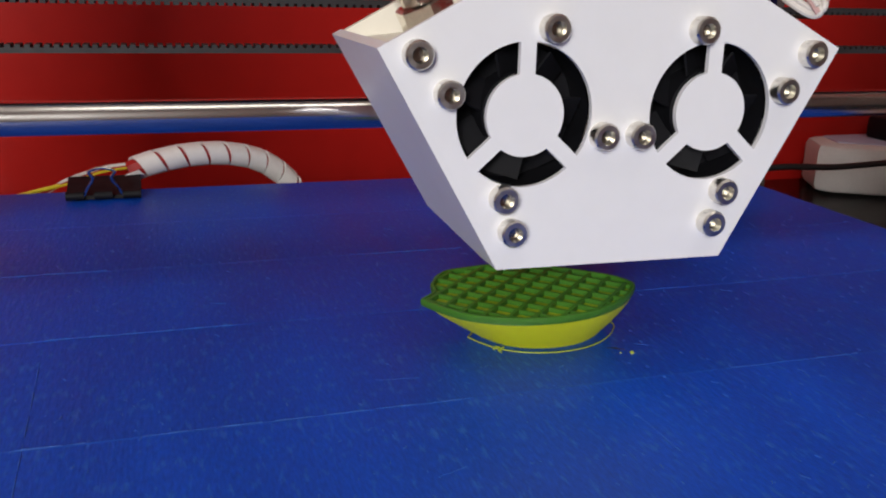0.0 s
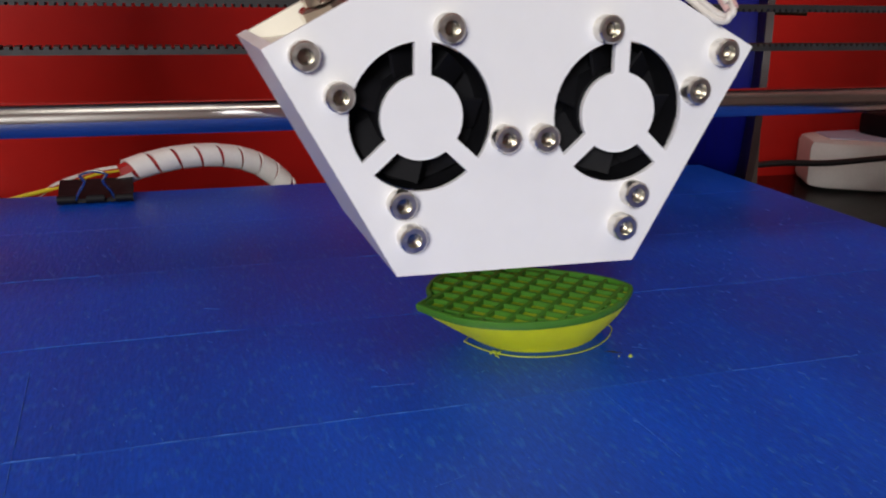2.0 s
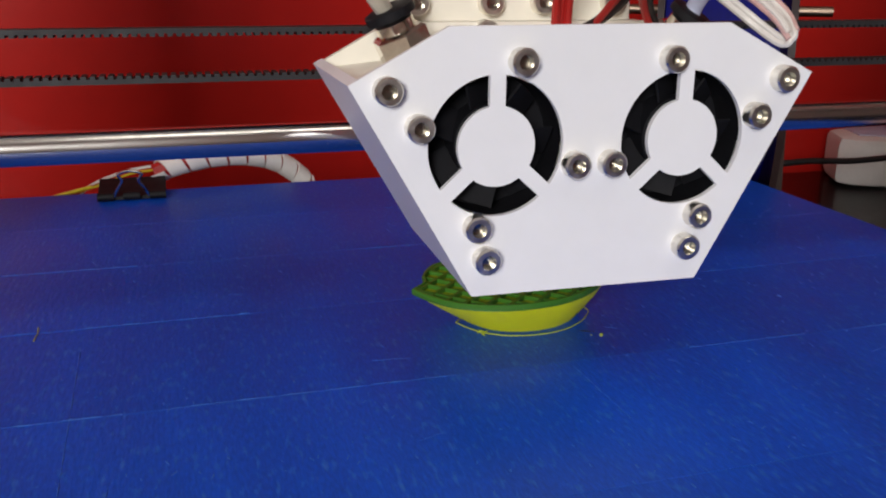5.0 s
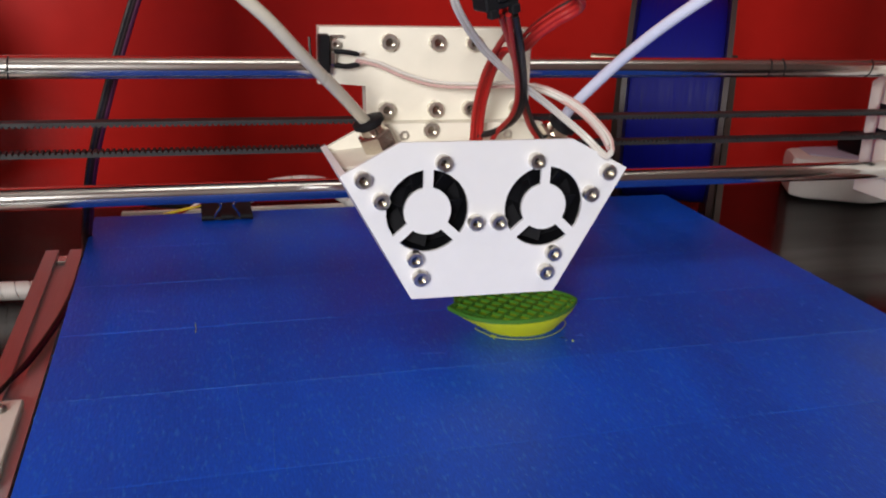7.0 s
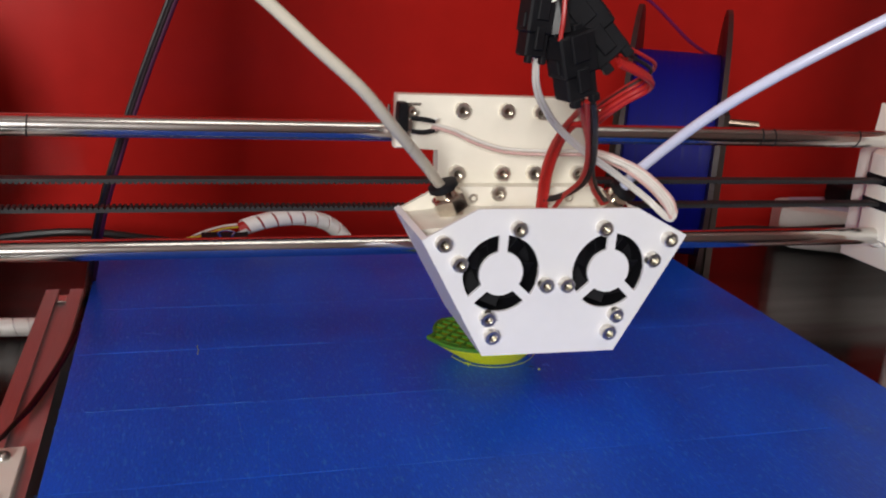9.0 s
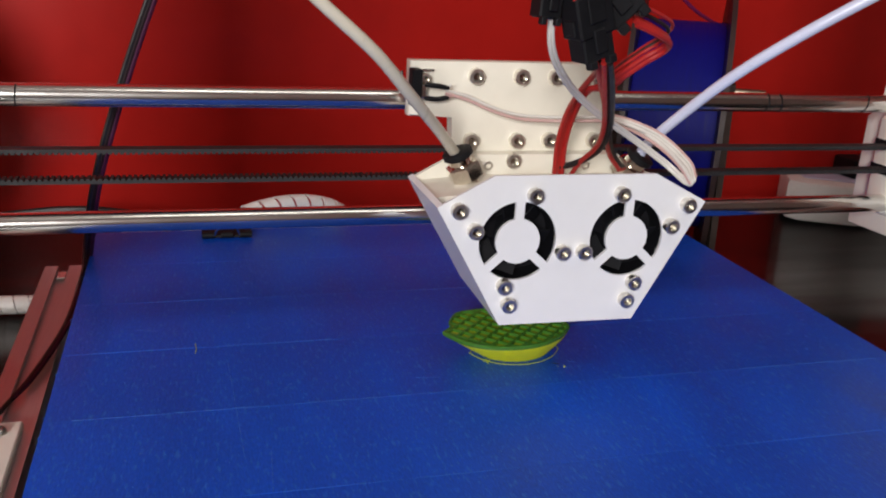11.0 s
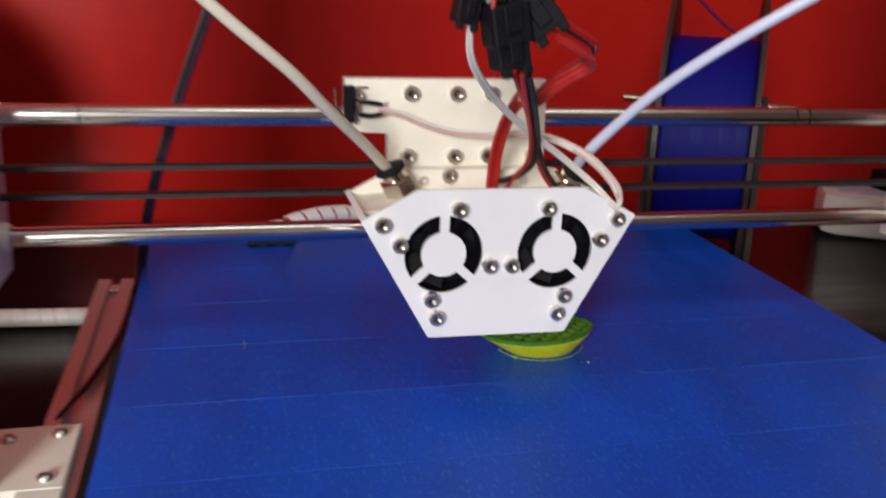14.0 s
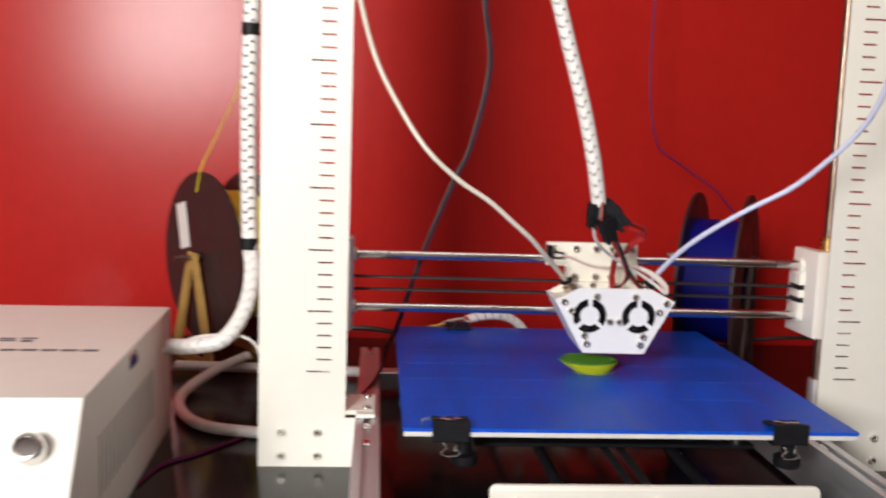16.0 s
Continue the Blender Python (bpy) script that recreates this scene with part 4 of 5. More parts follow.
fitting((-0.0352, 0.0330, 0.0778), (-0.42, -0.05, 0.9))
fitting((0.0375, 0.0305, 0.0765), (0.42, -0.40, 0.82))
bm = bmesh.new()
tube(bm, [(-0.0345, 0.034, 0.0755), (-0.0400, 0.0275, 0.0815), (-0.0470, 0.0195, 0.0890), (-0.0600, 0.0060, 0.1020), (-0.0725, -0.0030, 0.1150), (-0.0880, -0.0070, 0.1280), (-0.1085, -0.0080, 0.1450),
          (-0.1320, -0.0070, 0.1600), (-0.1580, -0.0040, 0.1830), (-0.1800, 0.0050, 0.2150), (-0.1990, 0.0130, 0.2510), (-0.2120, 0.0150, 0.2930), (-0.2210, 0.0170, 0.34), (-0.2240, 0.020, 0.42)], 0.0020, 12, 8)
part("feed_tube", bm, M_TUBE, head, "white plastic feed tube")
bm = bmesh.new()
tube(bm, [(0.0363, 0.0317, 0.0742), (0.0395, 0.0275, 0.0830), (0.0520, 0.0075, 0.1060), (0.0681, -0.0085, 0.1244), (0.0927, -0.0247, 0.1447), (0.1205, -0.0403, 0.1642), (0.1375, -0.0567, 0.1847), (0.1494, -0.0722, 0.2040),
          (0.1546, -0.0868, 0.2222), (0.1560, -0.1000, 0.2448), (0.1550, -0.1080, 0.2800), (0.1560, -0.1080, 0.34)], 0.0020, 12, 8)
part("feed_tube", bm, M_TUBE2, head, "bluish translucent feed tube")

# limit switch on the arm
bm = bmesh.new()
box(bm, -0.0500, -0.0462, 0.0435, 0.0494, 0.0915, 0.1050, 0.0005)
sw = part("limit_switch", bm, M_BLACK, head, "small black limit switch")
bm = bmesh.new()
box(bm, -0.0460, -0.0440, 0.0455, 0.0492, 0.0945, 0.0992, 0.0003)
box(bm, -0.0455, -0.0405, 0.0480, 0.0492, 0.1036, 0.1046, 0.0003)
part("contact", bm, M_STEEL, sw)
for zz in (0.0992, 0.0944):
    bm = bmesh.new()
    tube(bm, [(-0.0445, 0.0460, zz), (-0.0400, 0.0450, zz - 0.0002), (-0.0358, 0.0450, zz - 0.0010 * (1 if zz > 0.098 else -0.6))], 0.0009, 8, 6)
    part("terminal", bm, M_BLACK, sw)


part("screw", SCREW_B, None, sw, at=pose(-0.0440, 0.0488, 0.1014) @ Matrix.Diagonal((0.6, 0.9, 0.6, 1)))
bm = bmesh.new()
tube(bm, [(-0.0500, 0.0470, 0.0930), (-0.0525, 0.0470, 0.0975), (-0.0530, 0.0472, 0.1040)], 0.0005, 6, 6)
part("lever", bm, M_STEEL, sw)


def wire(name, pts, r, material, label=""):
    bm = bmesh.new()
    tube(bm, pts, r, 8, 8)
    return part(name, bm, material, head, label)


SWITCH_WAY = [(-0.0365, 0.045, 0.0975), (-0.0281, 0.045, 0.0952), (-0.0198, 0.044, 0.0918), (-0.0093, 0.043, 0.0890), (0.0031, 0.041, 0.0885), (0.0141, 0.036, 0.0895), (0.0212, 0.030, 0.0901),
              (0.0285, 0.020, 0.0881), (0.0357, 0.012, 0.0832), (0.0395, 0.004, 0.0778), (0.0409, 0.000, 0.0738)]
wire("wire", [(-0.0350, 0.0450, 0.0995)] + SWITCH_WAY, 0.0006, M_WIRE_W, "thin white switch wire")
wire("wire", [(-0.0350, 0.0450, 0.0950)] + [(x, y - 0.0004, z - 0.0013) for x, y, z in SWITCH_WAY], 0.0006, M_WIRE_P, "thin white and red switch wire")
RIBBON = [(-0.0312, -0.034, 0.1300), (-0.0290, -0.031, 0.1210), (-0.0235, -0.025, 0.1140), (-0.0115, -0.012, 0.1049), (0.0043, 0.000, 0.0955), (0.0203, 0.008, 0.0869), (0.0342, 0.008, 0.0781), (0.0401, 0.002, 0.0728),
          (0.0416, 0.000, 0.0738), (0.0417, 0.006, 0.0784), (0.0349, 0.015, 0.0856), (0.0251, 0.020, 0.0897), (0.0212, 0.030, 0.0901)]
for o, mt, lb in ((0, M_WIRE_W, "white wire"), (0.0012, M_WIRE_W, "white wire"), (0.0021, M_WIRE_P, "white wire with a red stripe")):
    wire("wire", [(x + o * 0.5, y - o * 0.2, z + o * 0.8) for x, y, z in (RIBBON[8:] if o > 0.002 else RIBBON)], 0.00070 if o < 0.002 else 0.00045, mt, lb)
RED_WAY = [(0.0031, 0.032, 0.0640), (0.0031, 0.032, 0.0701), (0.0011, 0.027, 0.0816), (-0.0005, 0.018, 0.0938), (-0.0016, 0.006, 0.1036), (-0.0030, -0.008, 0.1121)]
LOOP_WAY = [(0.0040, 0.000, 0.1080), (0.0052, -0.008, 0.1130), (0.0090, -0.013, 0.1180), (0.0132, -0.017, 0.1222), (0.0115, -0.022, 0.1252), (0.0050, -0.026, 0.1278), (-0.0030, -0.028, 0.1305)]
for k_, (o, mt, lb) in enumerate(((0.0, M_WIRE_R, "red hot-end wire"), (0.0032, M_WIRE_R, "red hot-end wire"), (0.0017, M_WIRE_R, "red hot-end wire"))):
    up = [(x + o, y + 0.0006 * k_, z) for x, y, z in RED_WAY[:5]]
    wire("wire", up + ([(-0.0030 + o, -0.008, 0.1121), (-0.010 + o * 0.3, -0.022, 0.1175)] if k_ == 0 else [(x + 0.0008 * k_, y, z - 0.0012 * k_) for x, y, z in LOOP_WAY]), 0.00100, mt, lb)
for k_, (mt, lb) in enumerate(((M_WIRE_R, "red wire"), (M_WIRE_K, "black wire"), (M_WIRE_R, "red wire"))):
    wire("wire", [(x + 0.0012 * k_, y + 0.001, z + 0.0016 * k_) for x, y, z in LOOP_WAY], 0.0006, mt, lb)
DARK_WAY = [(-0.0137, -0.030, 0.1163), (-0.0069, -0.020, 0.1091), (0.0029, -0.005, 0.0989), (0.0112, 0.010, 0.0884), (0.0212, 0.025, 0.0778), (0.0295, 0.032, 0.0701), (0.031, 0.034, 0.066)]
wire("wire", DARK_WAY, 0.0009, M_WIRE_R, "red wire")
wire("wire", [(x + 0.0012, y, z + 0.0008) for x, y, z in DARK_WAY], 0.0009, M_WIRE_K, "black wire")
wire("wire", [(-0.0098, -0.030, 0.1171), (-0.0021, -0.018, 0.1073), (0.0085, 0.002, 0.0925), (0.0127, 0.015, 0.0828), (0.0117, 0.024, 0.0767), (0.0086, 0.030, 0.0729), (0.004, 0.034, 0.071)], 0.0012, M_WIRE_K, "black wire")
wire("wire", [(-0.0120, -0.031, 0.1171), (-0.0050, -0.019, 0.1073), (0.0060, 0.001, 0.0925), (0.0102, 0.014, 0.0828), (0.0105, 0.026, 0.0750), (0.0100, 0.033, 0.068)], 0.0009, M_WIRE_R, "red wire")


def plug(m, sx, sy, sz):
    """A two-piece wire connector: a housing with ribs and a latch, and a narrower half pushed into it."""
    bm = bmesh.new()
    obox(bm, m @ Matrix.Translation((0, 0, sz * 0.20)), sx, sy, sz * 0.60, 0.0006)
    obox(bm, m @ Matrix.Translation((0, 0, -sz * 0.26)), sx * 0.86, sy * 0.84, sz * 0.36, 0.0005)
    obox(bm, m @ Matrix.Translation((0, -sy * 0.50, sz * 0.30)), sx * 0.46, 0.0016, sz * 0.40, 0.0003)
    obox(bm, m @ Matrix.Translation((0, -sy * 0.50, -sz * 0.16)), sx * 0.34, 0.0014, sz * 0.34, 0.0003)
    for k in (-1, 1):
        obox(bm, m @ Matrix.Translation((k * sx * 0.50, 0, sz * 0.08)), 0.0012, sy * 0.5, sz * 0.22, 0.0003)
        obox(bm, m @ Matrix.Translation((k * sx * 0.28, -sy * 0.40, -sz * 0.47)), sx * 0.22, sy * 0.3, sz * 0.12, 0.0003)
        obox(bm, m @ Matrix.Translation((k * sx * 0.28, sy * 0.15, sz * 0.53)), sx * 0.26, sy * 0.4, sz * 0.10, 0.0003)
    part("plug", bm, M_BLACK, head, "black wire connector plug")


plug(pose(-0.0322, -0.034, 0.1375, 0, 3, 8), 0.0080, 0.0075, 0.0190)
plug(pose(-0.0192, -0.034, 0.1270, 0, -18, 14), 0.0122, 0.0090, 0.0200)
plug(pose(-0.0135, -0.029, 0.1380, 0, -46, -6), 0.0135, 0.0090, 0.0250)
plug(pose(-0.0225, -0.028, 0.1400, 0, 15, 24), 0.0100, 0.0075, 0.0130)
WRAP_WAY = [(-0.0275, -0.033, 0.1465), (-0.0295, -0.034, 0.1580), (-0.0350, -0.035, 0.1850), (-0.0440, -0.035, 0.2200), (-0.0560, -0.034, 0.2600), (-0.0680, -0.033, 0.3000), (-0.0850, -0.031, 0.3550)]
bm = bmesh.new()
spiral_wrap(bm, WRAP_WAY, 0.0056, 0.0086, 0.0074, notch=0.0013)
part("spiral_wrap", bm, M_WRAP, head, "white spiral cable wrap rising from the plugs", smooth=40)
wire("cable_core", [(-0.0250, -0.034, 0.1360)] + WRAP_WAY, 0.0040, M_WIRE_K, "dark wire bundle in the wrap")
wire("wire", [(-0.0262, -0.0385, 0.1490), (-0.0262, -0.0395, 0.1410), (-0.0262, -0.0390, 0.1340)], 0.0007, M_WIRE_R, "red wire between the plugs")

# the plugs and their wires swing on the head, as the wrapped cable hangs from above
BUNDLE = [ob for ob in head.children if ob.name.startswith(("plug", "spiral_wrap", "cable_core")) or (ob.name.startswith("wire") and "switch" not in ob["label"])]
PIVOT = Matrix.Translation((0.004, 0.020, 0.072))

# ---- behind the bed ----
def sleeve():
    """The wrapped heater cable at the bed's back edge, which rides with the bed."""
    ob = thing("bed_cable", "white ringed cable sleeve arching behind the bed", "cable")
    bm = bmesh.new()
    w = [(-0.0960, 0.1990, 0.0060), (-0.0880, 0.2000, 0.0086), (-0.0745, 0.2030, 0.0107), (-0.0600, 0.2070, 0.0102), (-0.0470, 0.2120, 0.0064), (-0.0372, 0.2160, -0.0005), (-0.0320, 0.2180, -0.0080), (-0.0300, 0.2190, -0.0200)]
    spiral_wrap(bm, w, 0.0046, 0.0084, 0.0073)
    part("sleeve", bm, M_WRAP, ob, smooth=40)
    bm = bmesh.new()
    tube(bm, w, 0.0036, 8, 8)
    part("wire_core", bm, M_WIRE_R, ob)
    for k_, (mt, lb) in enumerate(((M_YELF, "yellow wire"), (M_WIRE_R, "red wire"), (M_WIRE_W, "white wire"))):
        bm = bmesh.new()
        o = k_ * 0.0018
        tube(bm, [(-0.0960, 0.1995, 0.0075 + o * 0.3), (-0.1060, 0.2010, 0.0058 + o * 0.3), (-0.1187, 0.2010, 0.0016 + o * 0.3), (-0.1300, 0.2012 + o, -0.0010 - o), (-0.1500, 0.2015 + o, -0.0060 - o)], 0.0008, 6, 6)
        part("wire", bm, mt, ob, lb)
    return ob


SLEEVE = sleeve()


def spool(name, label, m, radius, width, core, m_core, m_flange, hole=0.006):
    """A filament spool, its axis along x in its own space."""
    ob = thing(name, label, "filament spool", "filament spools", at=m)
    for s in (-1, 1):
        bm = bmesh.new()
        x = s * width / 2
        lathe(bm, (x - 0.0016, 0, 0), (1, 0, 0), [(0, hole), (0, radius), (0.0032, radius), (0.0032, hole)], 56, caps=False)
        lathe(bm, (x - 0.0016, 0, 0), (1, 0, 0), [(0, hole), (0.0032, hole)], 56, caps=False)
        part("flange", bm, m_flange, ob, "dark plastic spool flange")
    bm = bmesh.new()
    seg, turns = 56, 34
    prof = [(-width / 2 + 0.0018, core)]
    for i in range(turns):
        xx = -width / 2 + 0.002 + (width - 0.004) * i / turns
        step = (width - 0.004) / turns
        rr = core + 0.00004 * math.sin(i * 0.7)
        prof += [(xx, rr - 0.0002), (xx + step * 0.5, rr), ]
    prof += [(width / 2 - 0.0018, core), (width / 2 - 0.0018, 0.030), (-width / 2 + 0.0018, 0.030), (-width / 2 + 0.0018, core)]
    lathe(bm, (0, 0, 0), (1, 0, 0), prof, seg, caps=False)
    part("filament", bm, m_core, ob, "wound filament")
    return ob


spool("filament_spool", "dark spool wound with bright blue filament on a stand", pose(0.2040, 0.2910, 0.0400, 0, 0, -30), 0.1000, 0.058, 0.0700, M_BLUEF, M_SMOKE, hole=0.028)
spool("filament_spool", "dark brown spool with yellow filament on a wooden stand", pose(-0.3690, 0.3780, 0.0430, 0, 0, 36), 0.1000, 0.060, 0.0780, M_YELF, M_SMOKE)


def spool_stand(name, label, m, dx, height, material):
    """Two cut A-shaped sides with an axle."""
    ob = thing(name, label, "spool stand", "spool stands", at=m)
    for s in (-1, 1):
        bm = bmesh.new()
        w, tw = 0.056, 0.011
        for a, b in (((-w, 0), (-tw, height)), ((w, 0), (tw, height))):
            q = 0.0095 * (1 if a[0] < 0 else -1)
            prism(bm, [a, (a[0] + 2 * q, 0), (b[0] + q * 1.2, height), b], "x", s * dx - 0.002, s * dx + 0.002)
        prism(bm, [(-w, 0), (w, 0), (w - 0.003, 0.010), (-w + 0.003, 0.010)], "x", s * dx - 0.0019, s * dx + 0.0019)
        prism(bm, [(-tw, height - 0.014), (tw, height - 0.014), (tw, height + 0.006), (0.004, height + 0.006), (0, height + 0.001), (-0.004, height + 0.006), (-tw, height + 0.006)], "x", s * dx - 0.0019, s * dx + 0.0019)
        part("stand_side", bm, material, ob, smooth=None)
    bm = bmesh.new()
    cyl(bm, (-dx - 0.022, 0, height), (dx + 0.022, 0, height), 0.0028, 14)
    part("axle", bm, M_AXLE, ob, "steel axle")
    return ob


spool_stand("spool_stand", "yellowish plywood stand with a steel axle holding a spool", pose(-0.3690, 0.3780, TABLE, 0, 0, 36), 0.0420, 0.125, M_PLY)
spool_stand("spool_stand", "dark stand with a steel axle holding the blue spool", pose(0.2040, 0.2910, TABLE, 0, 0, -30), 0.0370, 0.1470, M_STAND)

# paper label on the dark spool
bm = bmesh.new()
m_ = pose(-0.3690, 0.3780, 0.0430, 0, 0, 36)
obox(bm, m_ @ pose(-0.0320, 0.0480, 0.0330, -14), 0.0004, 0.026, 0.055)
tagged(part("paper_label", bm, M_WRAP, smooth=None), "white paper label stuck on the spool's flange", "label")

# ---- control box ----
CX1 = -0.3700
box_m = thing("control_box", "cream metal control box with dark lettering and a steel knob", "control box",
              at=Matrix.Translation((-0.370, -0.0265, 0)) @ Matrix.Rotation(radians(2.4), 4, "Z") @ Matrix.Translation((0.370, 0.0265, 0)))
bm = bmesh.new()
prism(bm, [(-0.2410, TABLE), (0.1190, TABLE), (0.1190, 0.0300), (-0.1680, 0.0295)], "x", CX1 - 0.24, CX1, 0.0014)
part("case", bm, M_BOX, box_m)
# marks on the lid
z_ = 0.0301
for x0, x1, y0, y1 in ((-0.473, -0.461, -0.016, -0.012), (-0.457, -0.446, -0.014, -0.011), (-0.471, -0.459, -0.022, -0.019), (-0.455, -0.447, -0.024, -0.018)):
    bm = bmesh.new()
    box(bm, x0, x1, y0, y1, z_ - 0.0002, z_ + 0.0002)
    part("lid_mark", bm, M_INK_SHADE, box_m, smooth=None)
for k_ in range(6):      # the lettering, as plain bars
    x0 = -0.474 + k_ * 0.0142
    bm = bmesh.new()
    box(bm, x0, x0 + 0.0112, -0.0525, -0.0475, z_ - 0.0002, z_ + 0.0002)
    part("lid_bar", bm, M_INK_SHADE, box_m, smooth=None)
bm = bmesh.new()
box(bm, CX1 - 0.006, CX1 + 0.0010, -0.0470, -0.0230, 0.0140, 0.0250, 0.0006)
usb = part("usb_port", bm, M_STEEL, box_m, "steel socket with a blue tongue")
bm = bmesh.new()
box(bm, CX1 + 0.0004, CX1 + 0.0014, -0.0448, -0.0252, 0.0160, 0.0215)
part("tongue", bm, M_BLUEF, usb, "blue plastic tongue", smooth=None)
# vent slots: grey bars on the closed case, coloured as the shade inside
for k_ in range(17):
    yy = -0.1330 + k_ * 0.0105
    bm = bmesh.new()
    box(bm, CX1 - 0.0010, CX1 + 0.0003, yy - 0.0008, yy + 0.0008, -0.0480, -0.0060, 0.0)
    part("vent_slot", bm, M_INK_SHADE, box_m, "grey bar for the shade in a vent slot", smooth=None)
kn = part("knob", (lambda b: (lathe(b, (-0.3950, -0.1858, 0.0024), (0, -0.835, 0.55), [(0, 0.0095), (0.010, 0.0090), (0.0118, 0.0078), (0.0120, 0.0060), (0.0112, 0.0052), (0.0112, 0.0)], 32), b)[1])(bmesh.new()), M_STEEL, box_m, "brushed steel knob")

# ---- cables ----
def loose(name, label, pts, r, material, category="cable", seg=8):
    bm = bmesh.new()
    tube(bm, pts, r, seg, 10)
    return tagged(part(name, bm, material), label, category)


def wrapped(name, label, pts, r, pitch, width, dark=0):
    ob = thing(name, label, "cable")
    bm = bmesh.new()
    spiral_wrap(bm, pts, r, pitch, width, notch=0.0014 if dark else 0.0)
    part("wrap", bm, M_WRAP, ob, smooth=40)
    bm = bmesh.new()
    tube(bm, pts[:dark + 1] if dark else pts, r * 0.80, 8, 10)
    part("wire_core", bm, M_WIRE_W if r > 0.006 else M_ALU, ob)
    if dark:
        bm = bmesh.new()
        tube(bm, pts[dark:], r * 0.72, 8, 10)
        part("cable_core", bm, M_WIRE_K, ob, "dark wires inside the wrap")
    return ob


w1 = wrapped("wrapped_cable", "white spiral-wrapped cable running up beside the upright", [(-0.3660, 0.060, 0.0072), (-0.3420, 0.060, 0.0080), (-0.3180, 0.060, 0.0150), (-0.3010, 0.060, 0.0400), (-0.2945, 0.060, 0.0720),
             (-0.2970, 0.060, 0.1100), (-0.2985, 0.060, 0.2100), (-0.2965, 0.060, 0.3050), (-0.2950, 0.060, 0.4400)], 0.0068, 0.0086, 0.0069, dark=5)
for zz in (0.098, 0.2765):
    bm = bmesh.new()
    lathe(bm, (-0.2972, 0.060, zz - 0.005), (0, 0, 1), [(0, 0.0076), (0.010, 0.0076)], 20)
    part("tape_band", bm, M_BLACK, w1, "black tape band")
wrapped("wrapped_cable", "white spiral-wrapped cable lying along the table", [(-0.4150, 0.3130, -0.0756), (-0.3700, 0.3100, -0.0756), (-0.3231, 0.3062, -0.0756), (-0.2700, 0.3000, -0.0756), (-0.2098, 0.2954, -0.0756), (-0.180, 0.292, -0.0756)], 0.0058, 0.0088, 0.0082)
wrapped("wrapped_cable", "white spiral-wrapped cable looping on the table", [(-0.3300, 0.3050, -0.0600), (-0.3600, 0.2800, -0.0700), (-0.3800, 0.2300, -0.0762), (-0.3810, 0.1780, -0.0762), (-0.3650, 0.1300, -0.0762), (-0.3380, 0.0980, -0.0762), (-0.2924, 0.0834, -0.0762),
        (-0.2650, 0.0800, -0.0762)], 0.0054, 0.0086, 0.0080)
loose("thin_cable", "thin white cable between box and upright", [(-0.3690, 0.075, 0.0020), (-0.3400, 0.070, 0.0140), (-0.3050, 0.066, 0.0160), (-0.2890, 0.064, 0.0050), (-0.2850, 0.064, -0.020), (-0.284, 0.064, -0.060)], 0.0014, M_WIRE_W)
for k_, (mt, lb) in enumerate(((M_VIOLET, "violet"), (M_NAVY, "dark blue"), (M_PLUM, "dark violet"))):
    loose("ribbon_cable", f"{lb} strand of a flat cable lying on the table", [(-0.3690, -0.0300 + 0.0022 * k_, -0.0808), (-0.3602, 0.0114 + 0.0022 * k_, -0.0808), (-0.3375, 0.0367 + 0.0022 * k_, -0.0808), (-0.3140, 0.0688 + 0.0022 * k_, -0.0808),
          (-0.2942, 0.0987 + 0.0022 * k_, -0.0808), (-0.2700, 0.1300 + 0.0022 * k_, -0.0808)], 0.0011, mt)
for k_, (mt, lb) in enumerate(((M_WIRE_K, "black"), (M_NAVY, "dark blue"), (M_PLUM, "dark violet"))):
    o = 0.0014 * k_
    loose("hanging_cable", f"{lb} strand of the flat cable hanging behind the rods", [(-0.1000 + o, 0.102, 0.4200), (-0.1005 + o, 0.102, 0.3200), (-0.0935 + o, 0.102, 0.2580), (-0.1077 + o, 0.102, 0.1870), (-0.1220 + o, 0.102, 0.1550), (-0.1435 + o, 0.104, 0.1000),
          (-0.1595 + o, 0.110, 0.0500), (-0.1690 + o, 0.150, 0.0080), (-0.1770 + o, 0.205, -0.0240), (-0.1800 + o, 0.190, -0.0330), (-0.1830 + o * 0.6, 0.150, -0.0345), (-0.1900 + o * 0.5, 0.105, -0.0352), (-0.2000, 0.075 + o, -0.0400), (-0.2080, 0.060 + o, -0.0600),
          (-0.215, 0.055 + o, -0.0790)], 0.0010, mt)
loose("filament", "violet-blue filament rising from the spool", [(0.2280, 0.2900, 0.1080), (0.2320, 0.3300, 0.1160), (0.2260, 0.3750, 0.1380), (0.2130, 0.4000, 0.1520), (0.1820, 0.4000, 0.1720), (0.1590, 0.4000, 0.1880), (0.1470, 0.4000, 0.2250), (0.1416, 0.4000, 0.2823), (0.1420, 0.4000, 0.3709), (0.1430, 0.400, 0.50)], 0.0013, M_VIOLET, "filament")
loose("filament", "yellow filament rising from the dark spool", [(-0.4010, 0.3650, 0.1190), (-0.3937, 0.3600, 0.1488), (-0.3736, 0.3600, 0.1922), (-0.3477, 0.3300, 0.2404), (-0.3337, 0.3200, 0.3034), (-0.3315, 0.3100, 0.4200)], 0.0009, M_YELF, "filament")
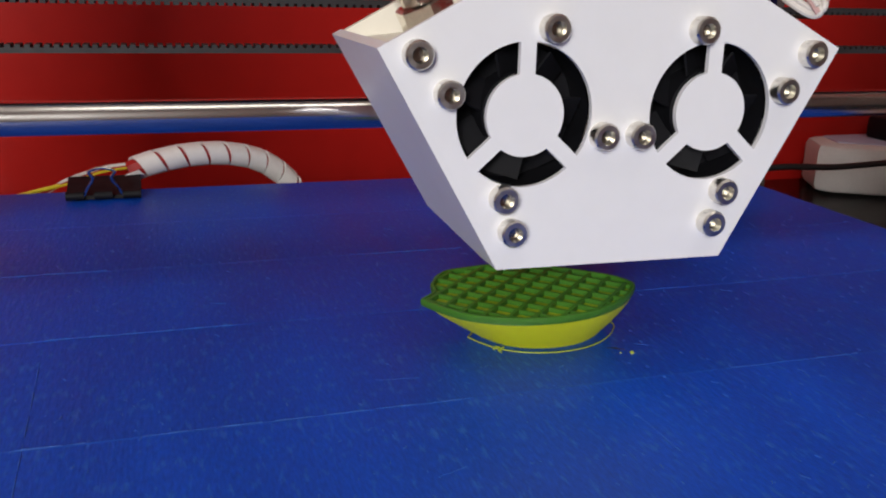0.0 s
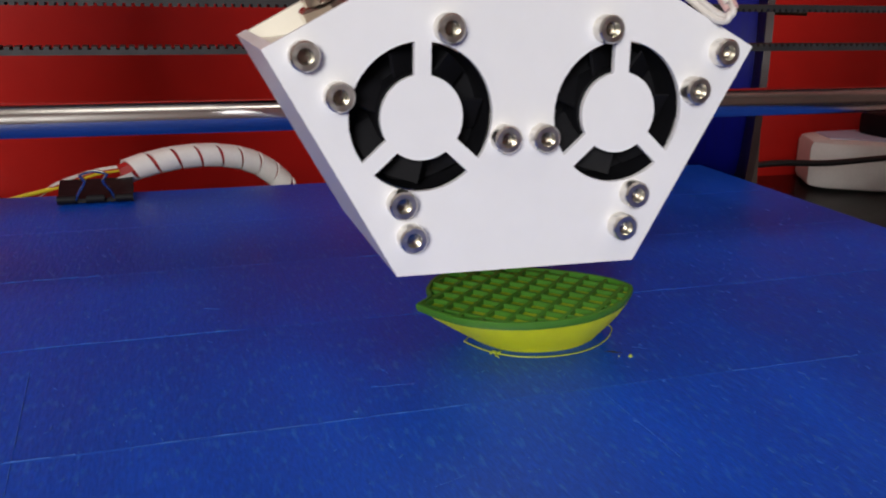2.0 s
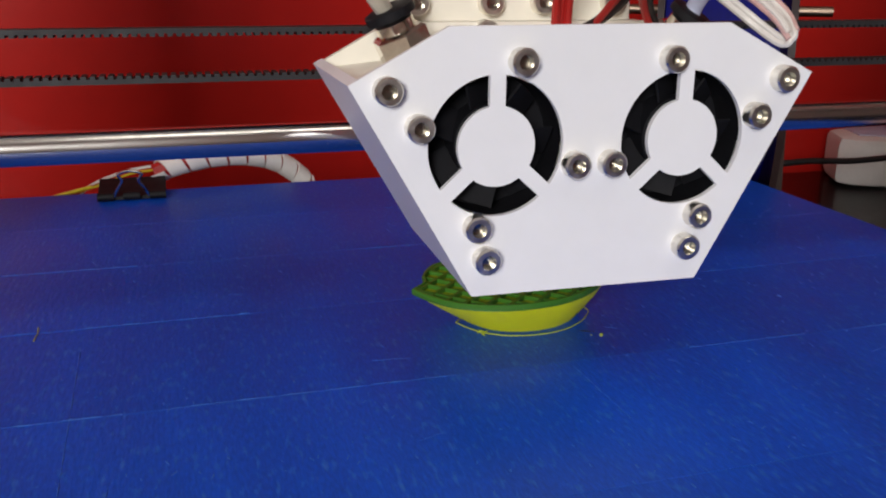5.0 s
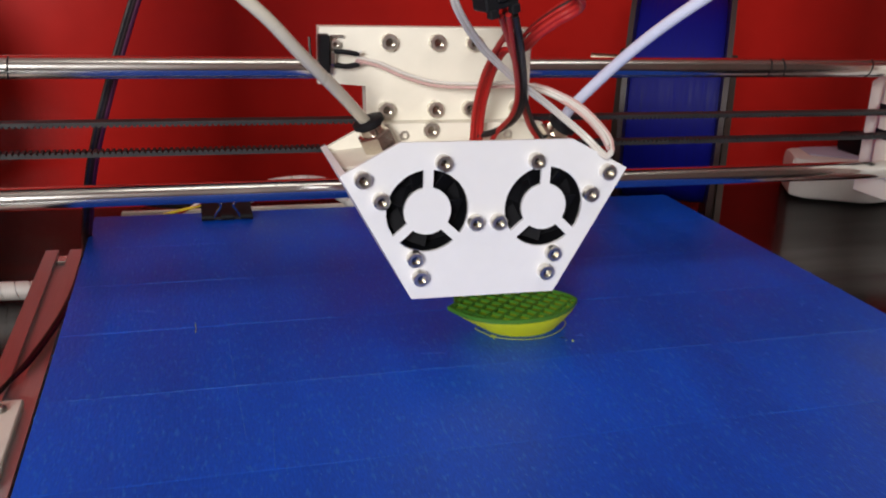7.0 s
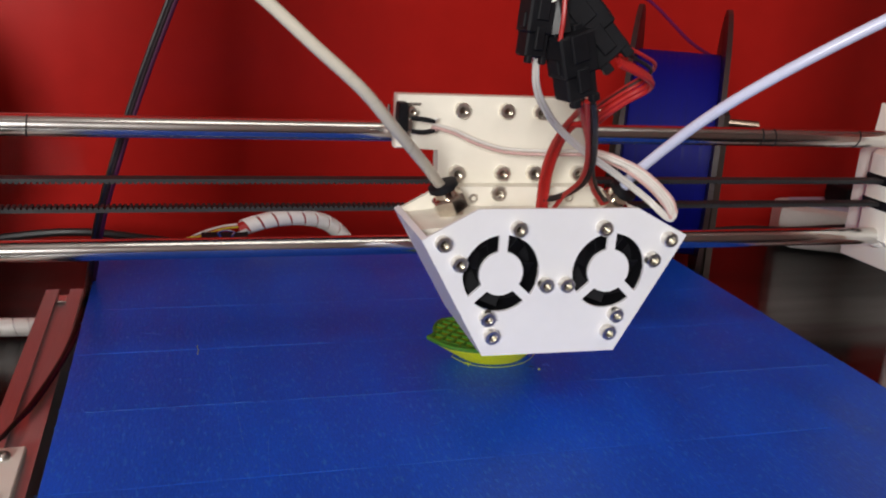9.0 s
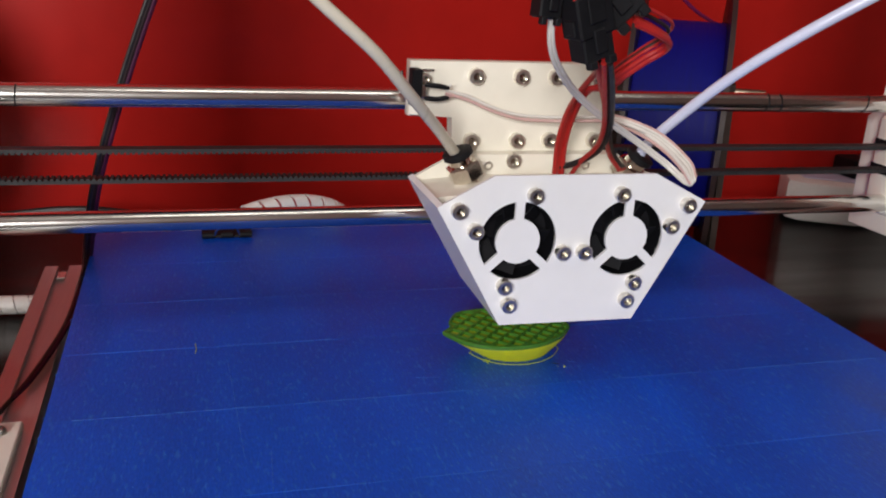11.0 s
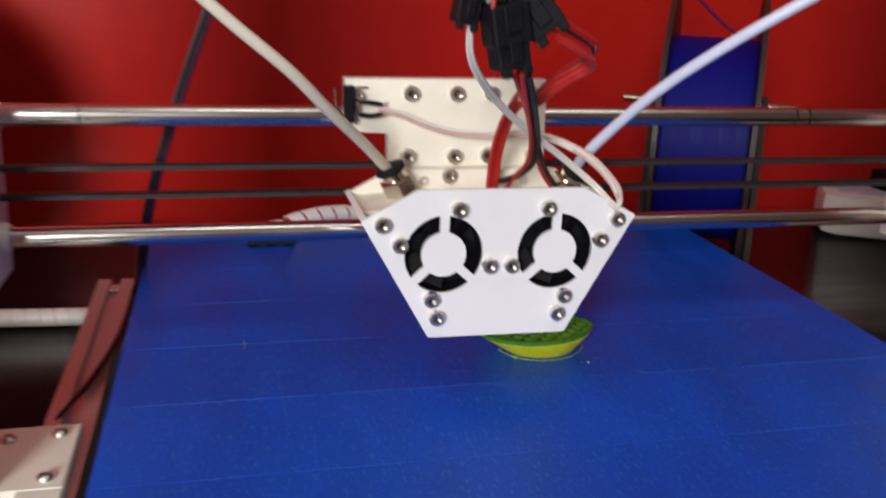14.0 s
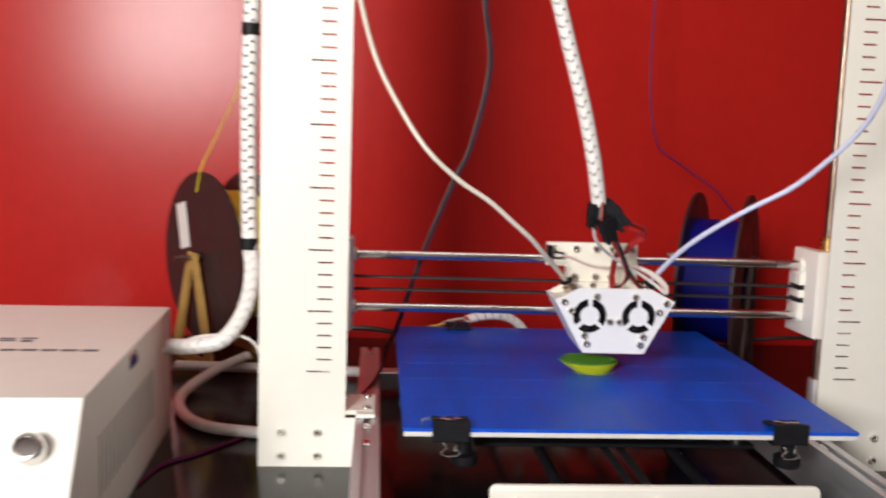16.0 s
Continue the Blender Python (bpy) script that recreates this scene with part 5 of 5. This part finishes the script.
loose("power_cable", "black power cable lying on the table by the wall", [(0.6200, 0.4100, -0.0600), (0.5400, 0.4020, -0.0480), (0.4536, 0.4000, -0.0493), (0.4018, 0.4000, -0.0508), (0.3530, 0.4000, -0.0490), (0.3000, 0.4100, -0.0560), (0.2600, 0.4300, -0.0700), (0.2200, 0.4500, -0.0795)], 0.0024, M_WIRE_K)
loose("power_cable", "black cable running along the foot of the wall", [(-0.4300, 0.4700, -0.0790), (-0.3300, 0.4550, -0.0740), (-0.2500, 0.4450, -0.0600), (-0.2000, 0.4400, -0.0560), (-0.1500, 0.4450, -0.0640), (-0.080, 0.460, -0.079)], 0.0032, M_WIRE_K)

# ---- power strip at the wall ----
strip = thing("power_strip", "white plastic power strip with a pale blue top on the table", "power strip")
bm = bmesh.new()
prism(bm, [(0.4300, 0.4520), (0.4360, 0.4380), (0.4820, 0.4120), (0.4960, 0.4100), (0.6300, 0.4350), (0.6300, 0.4950), (0.4480, 0.4900)], "z", TABLE, -0.0425, 0.006)
part("body", bm, M_WRAP, strip)
bm = bmesh.new()
prism(bm, [(0.4480, 0.4520), (0.4900, 0.4240), (0.6200, 0.4450), (0.6200, 0.4850), (0.4580, 0.4820)], "z", -0.0427, -0.0413, 0.0005)
part("top_panel", bm, mat("pale_blue_panel", (0.50, 0.50, 0.66), 0.4, vary=0.05, scale=40), strip, "pale bluish top panel")
adapter = thing("power_plug", "black power plug standing in the power strip", "plug")
bm = bmesh.new()
box(bm, 0.4900, 0.5290, 0.4380, 0.4700, -0.0415, -0.0230, 0.003, 2)
part("body", bm, M_BLACK, adapter)
bm = bmesh.new()
tube(bm, [(0.510, 0.452, -0.026), (0.520, 0.450, -0.018), (0.540, 0.450, -0.016), (0.600, 0.440, -0.030), (0.66, 0.44, -0.06)], 0.003, 8, 8)
part("cord", bm, M_WIRE_K, adapter)

# ---- what moves ----
def motions():
    ride = [(t, pose(0, y, 0)) for t, y in BED_ROWS]
    walk(head, [(t, pose(x, 0, 0)) for t, x in HEAD_ROWS])
    swing = [(t, PIVOT @ Matrix.Rotation(2.4 * (0.009 - x), 4, "Y") @ PIVOT.inverted()) for t, x in HEAD_ROWS]
    for ob in BUNDLE:
        walk(ob, swing)
    for ob in (bed, printed, skirt, SLEEVE, *CLIPS):
        walk(ob, ride)


motions()
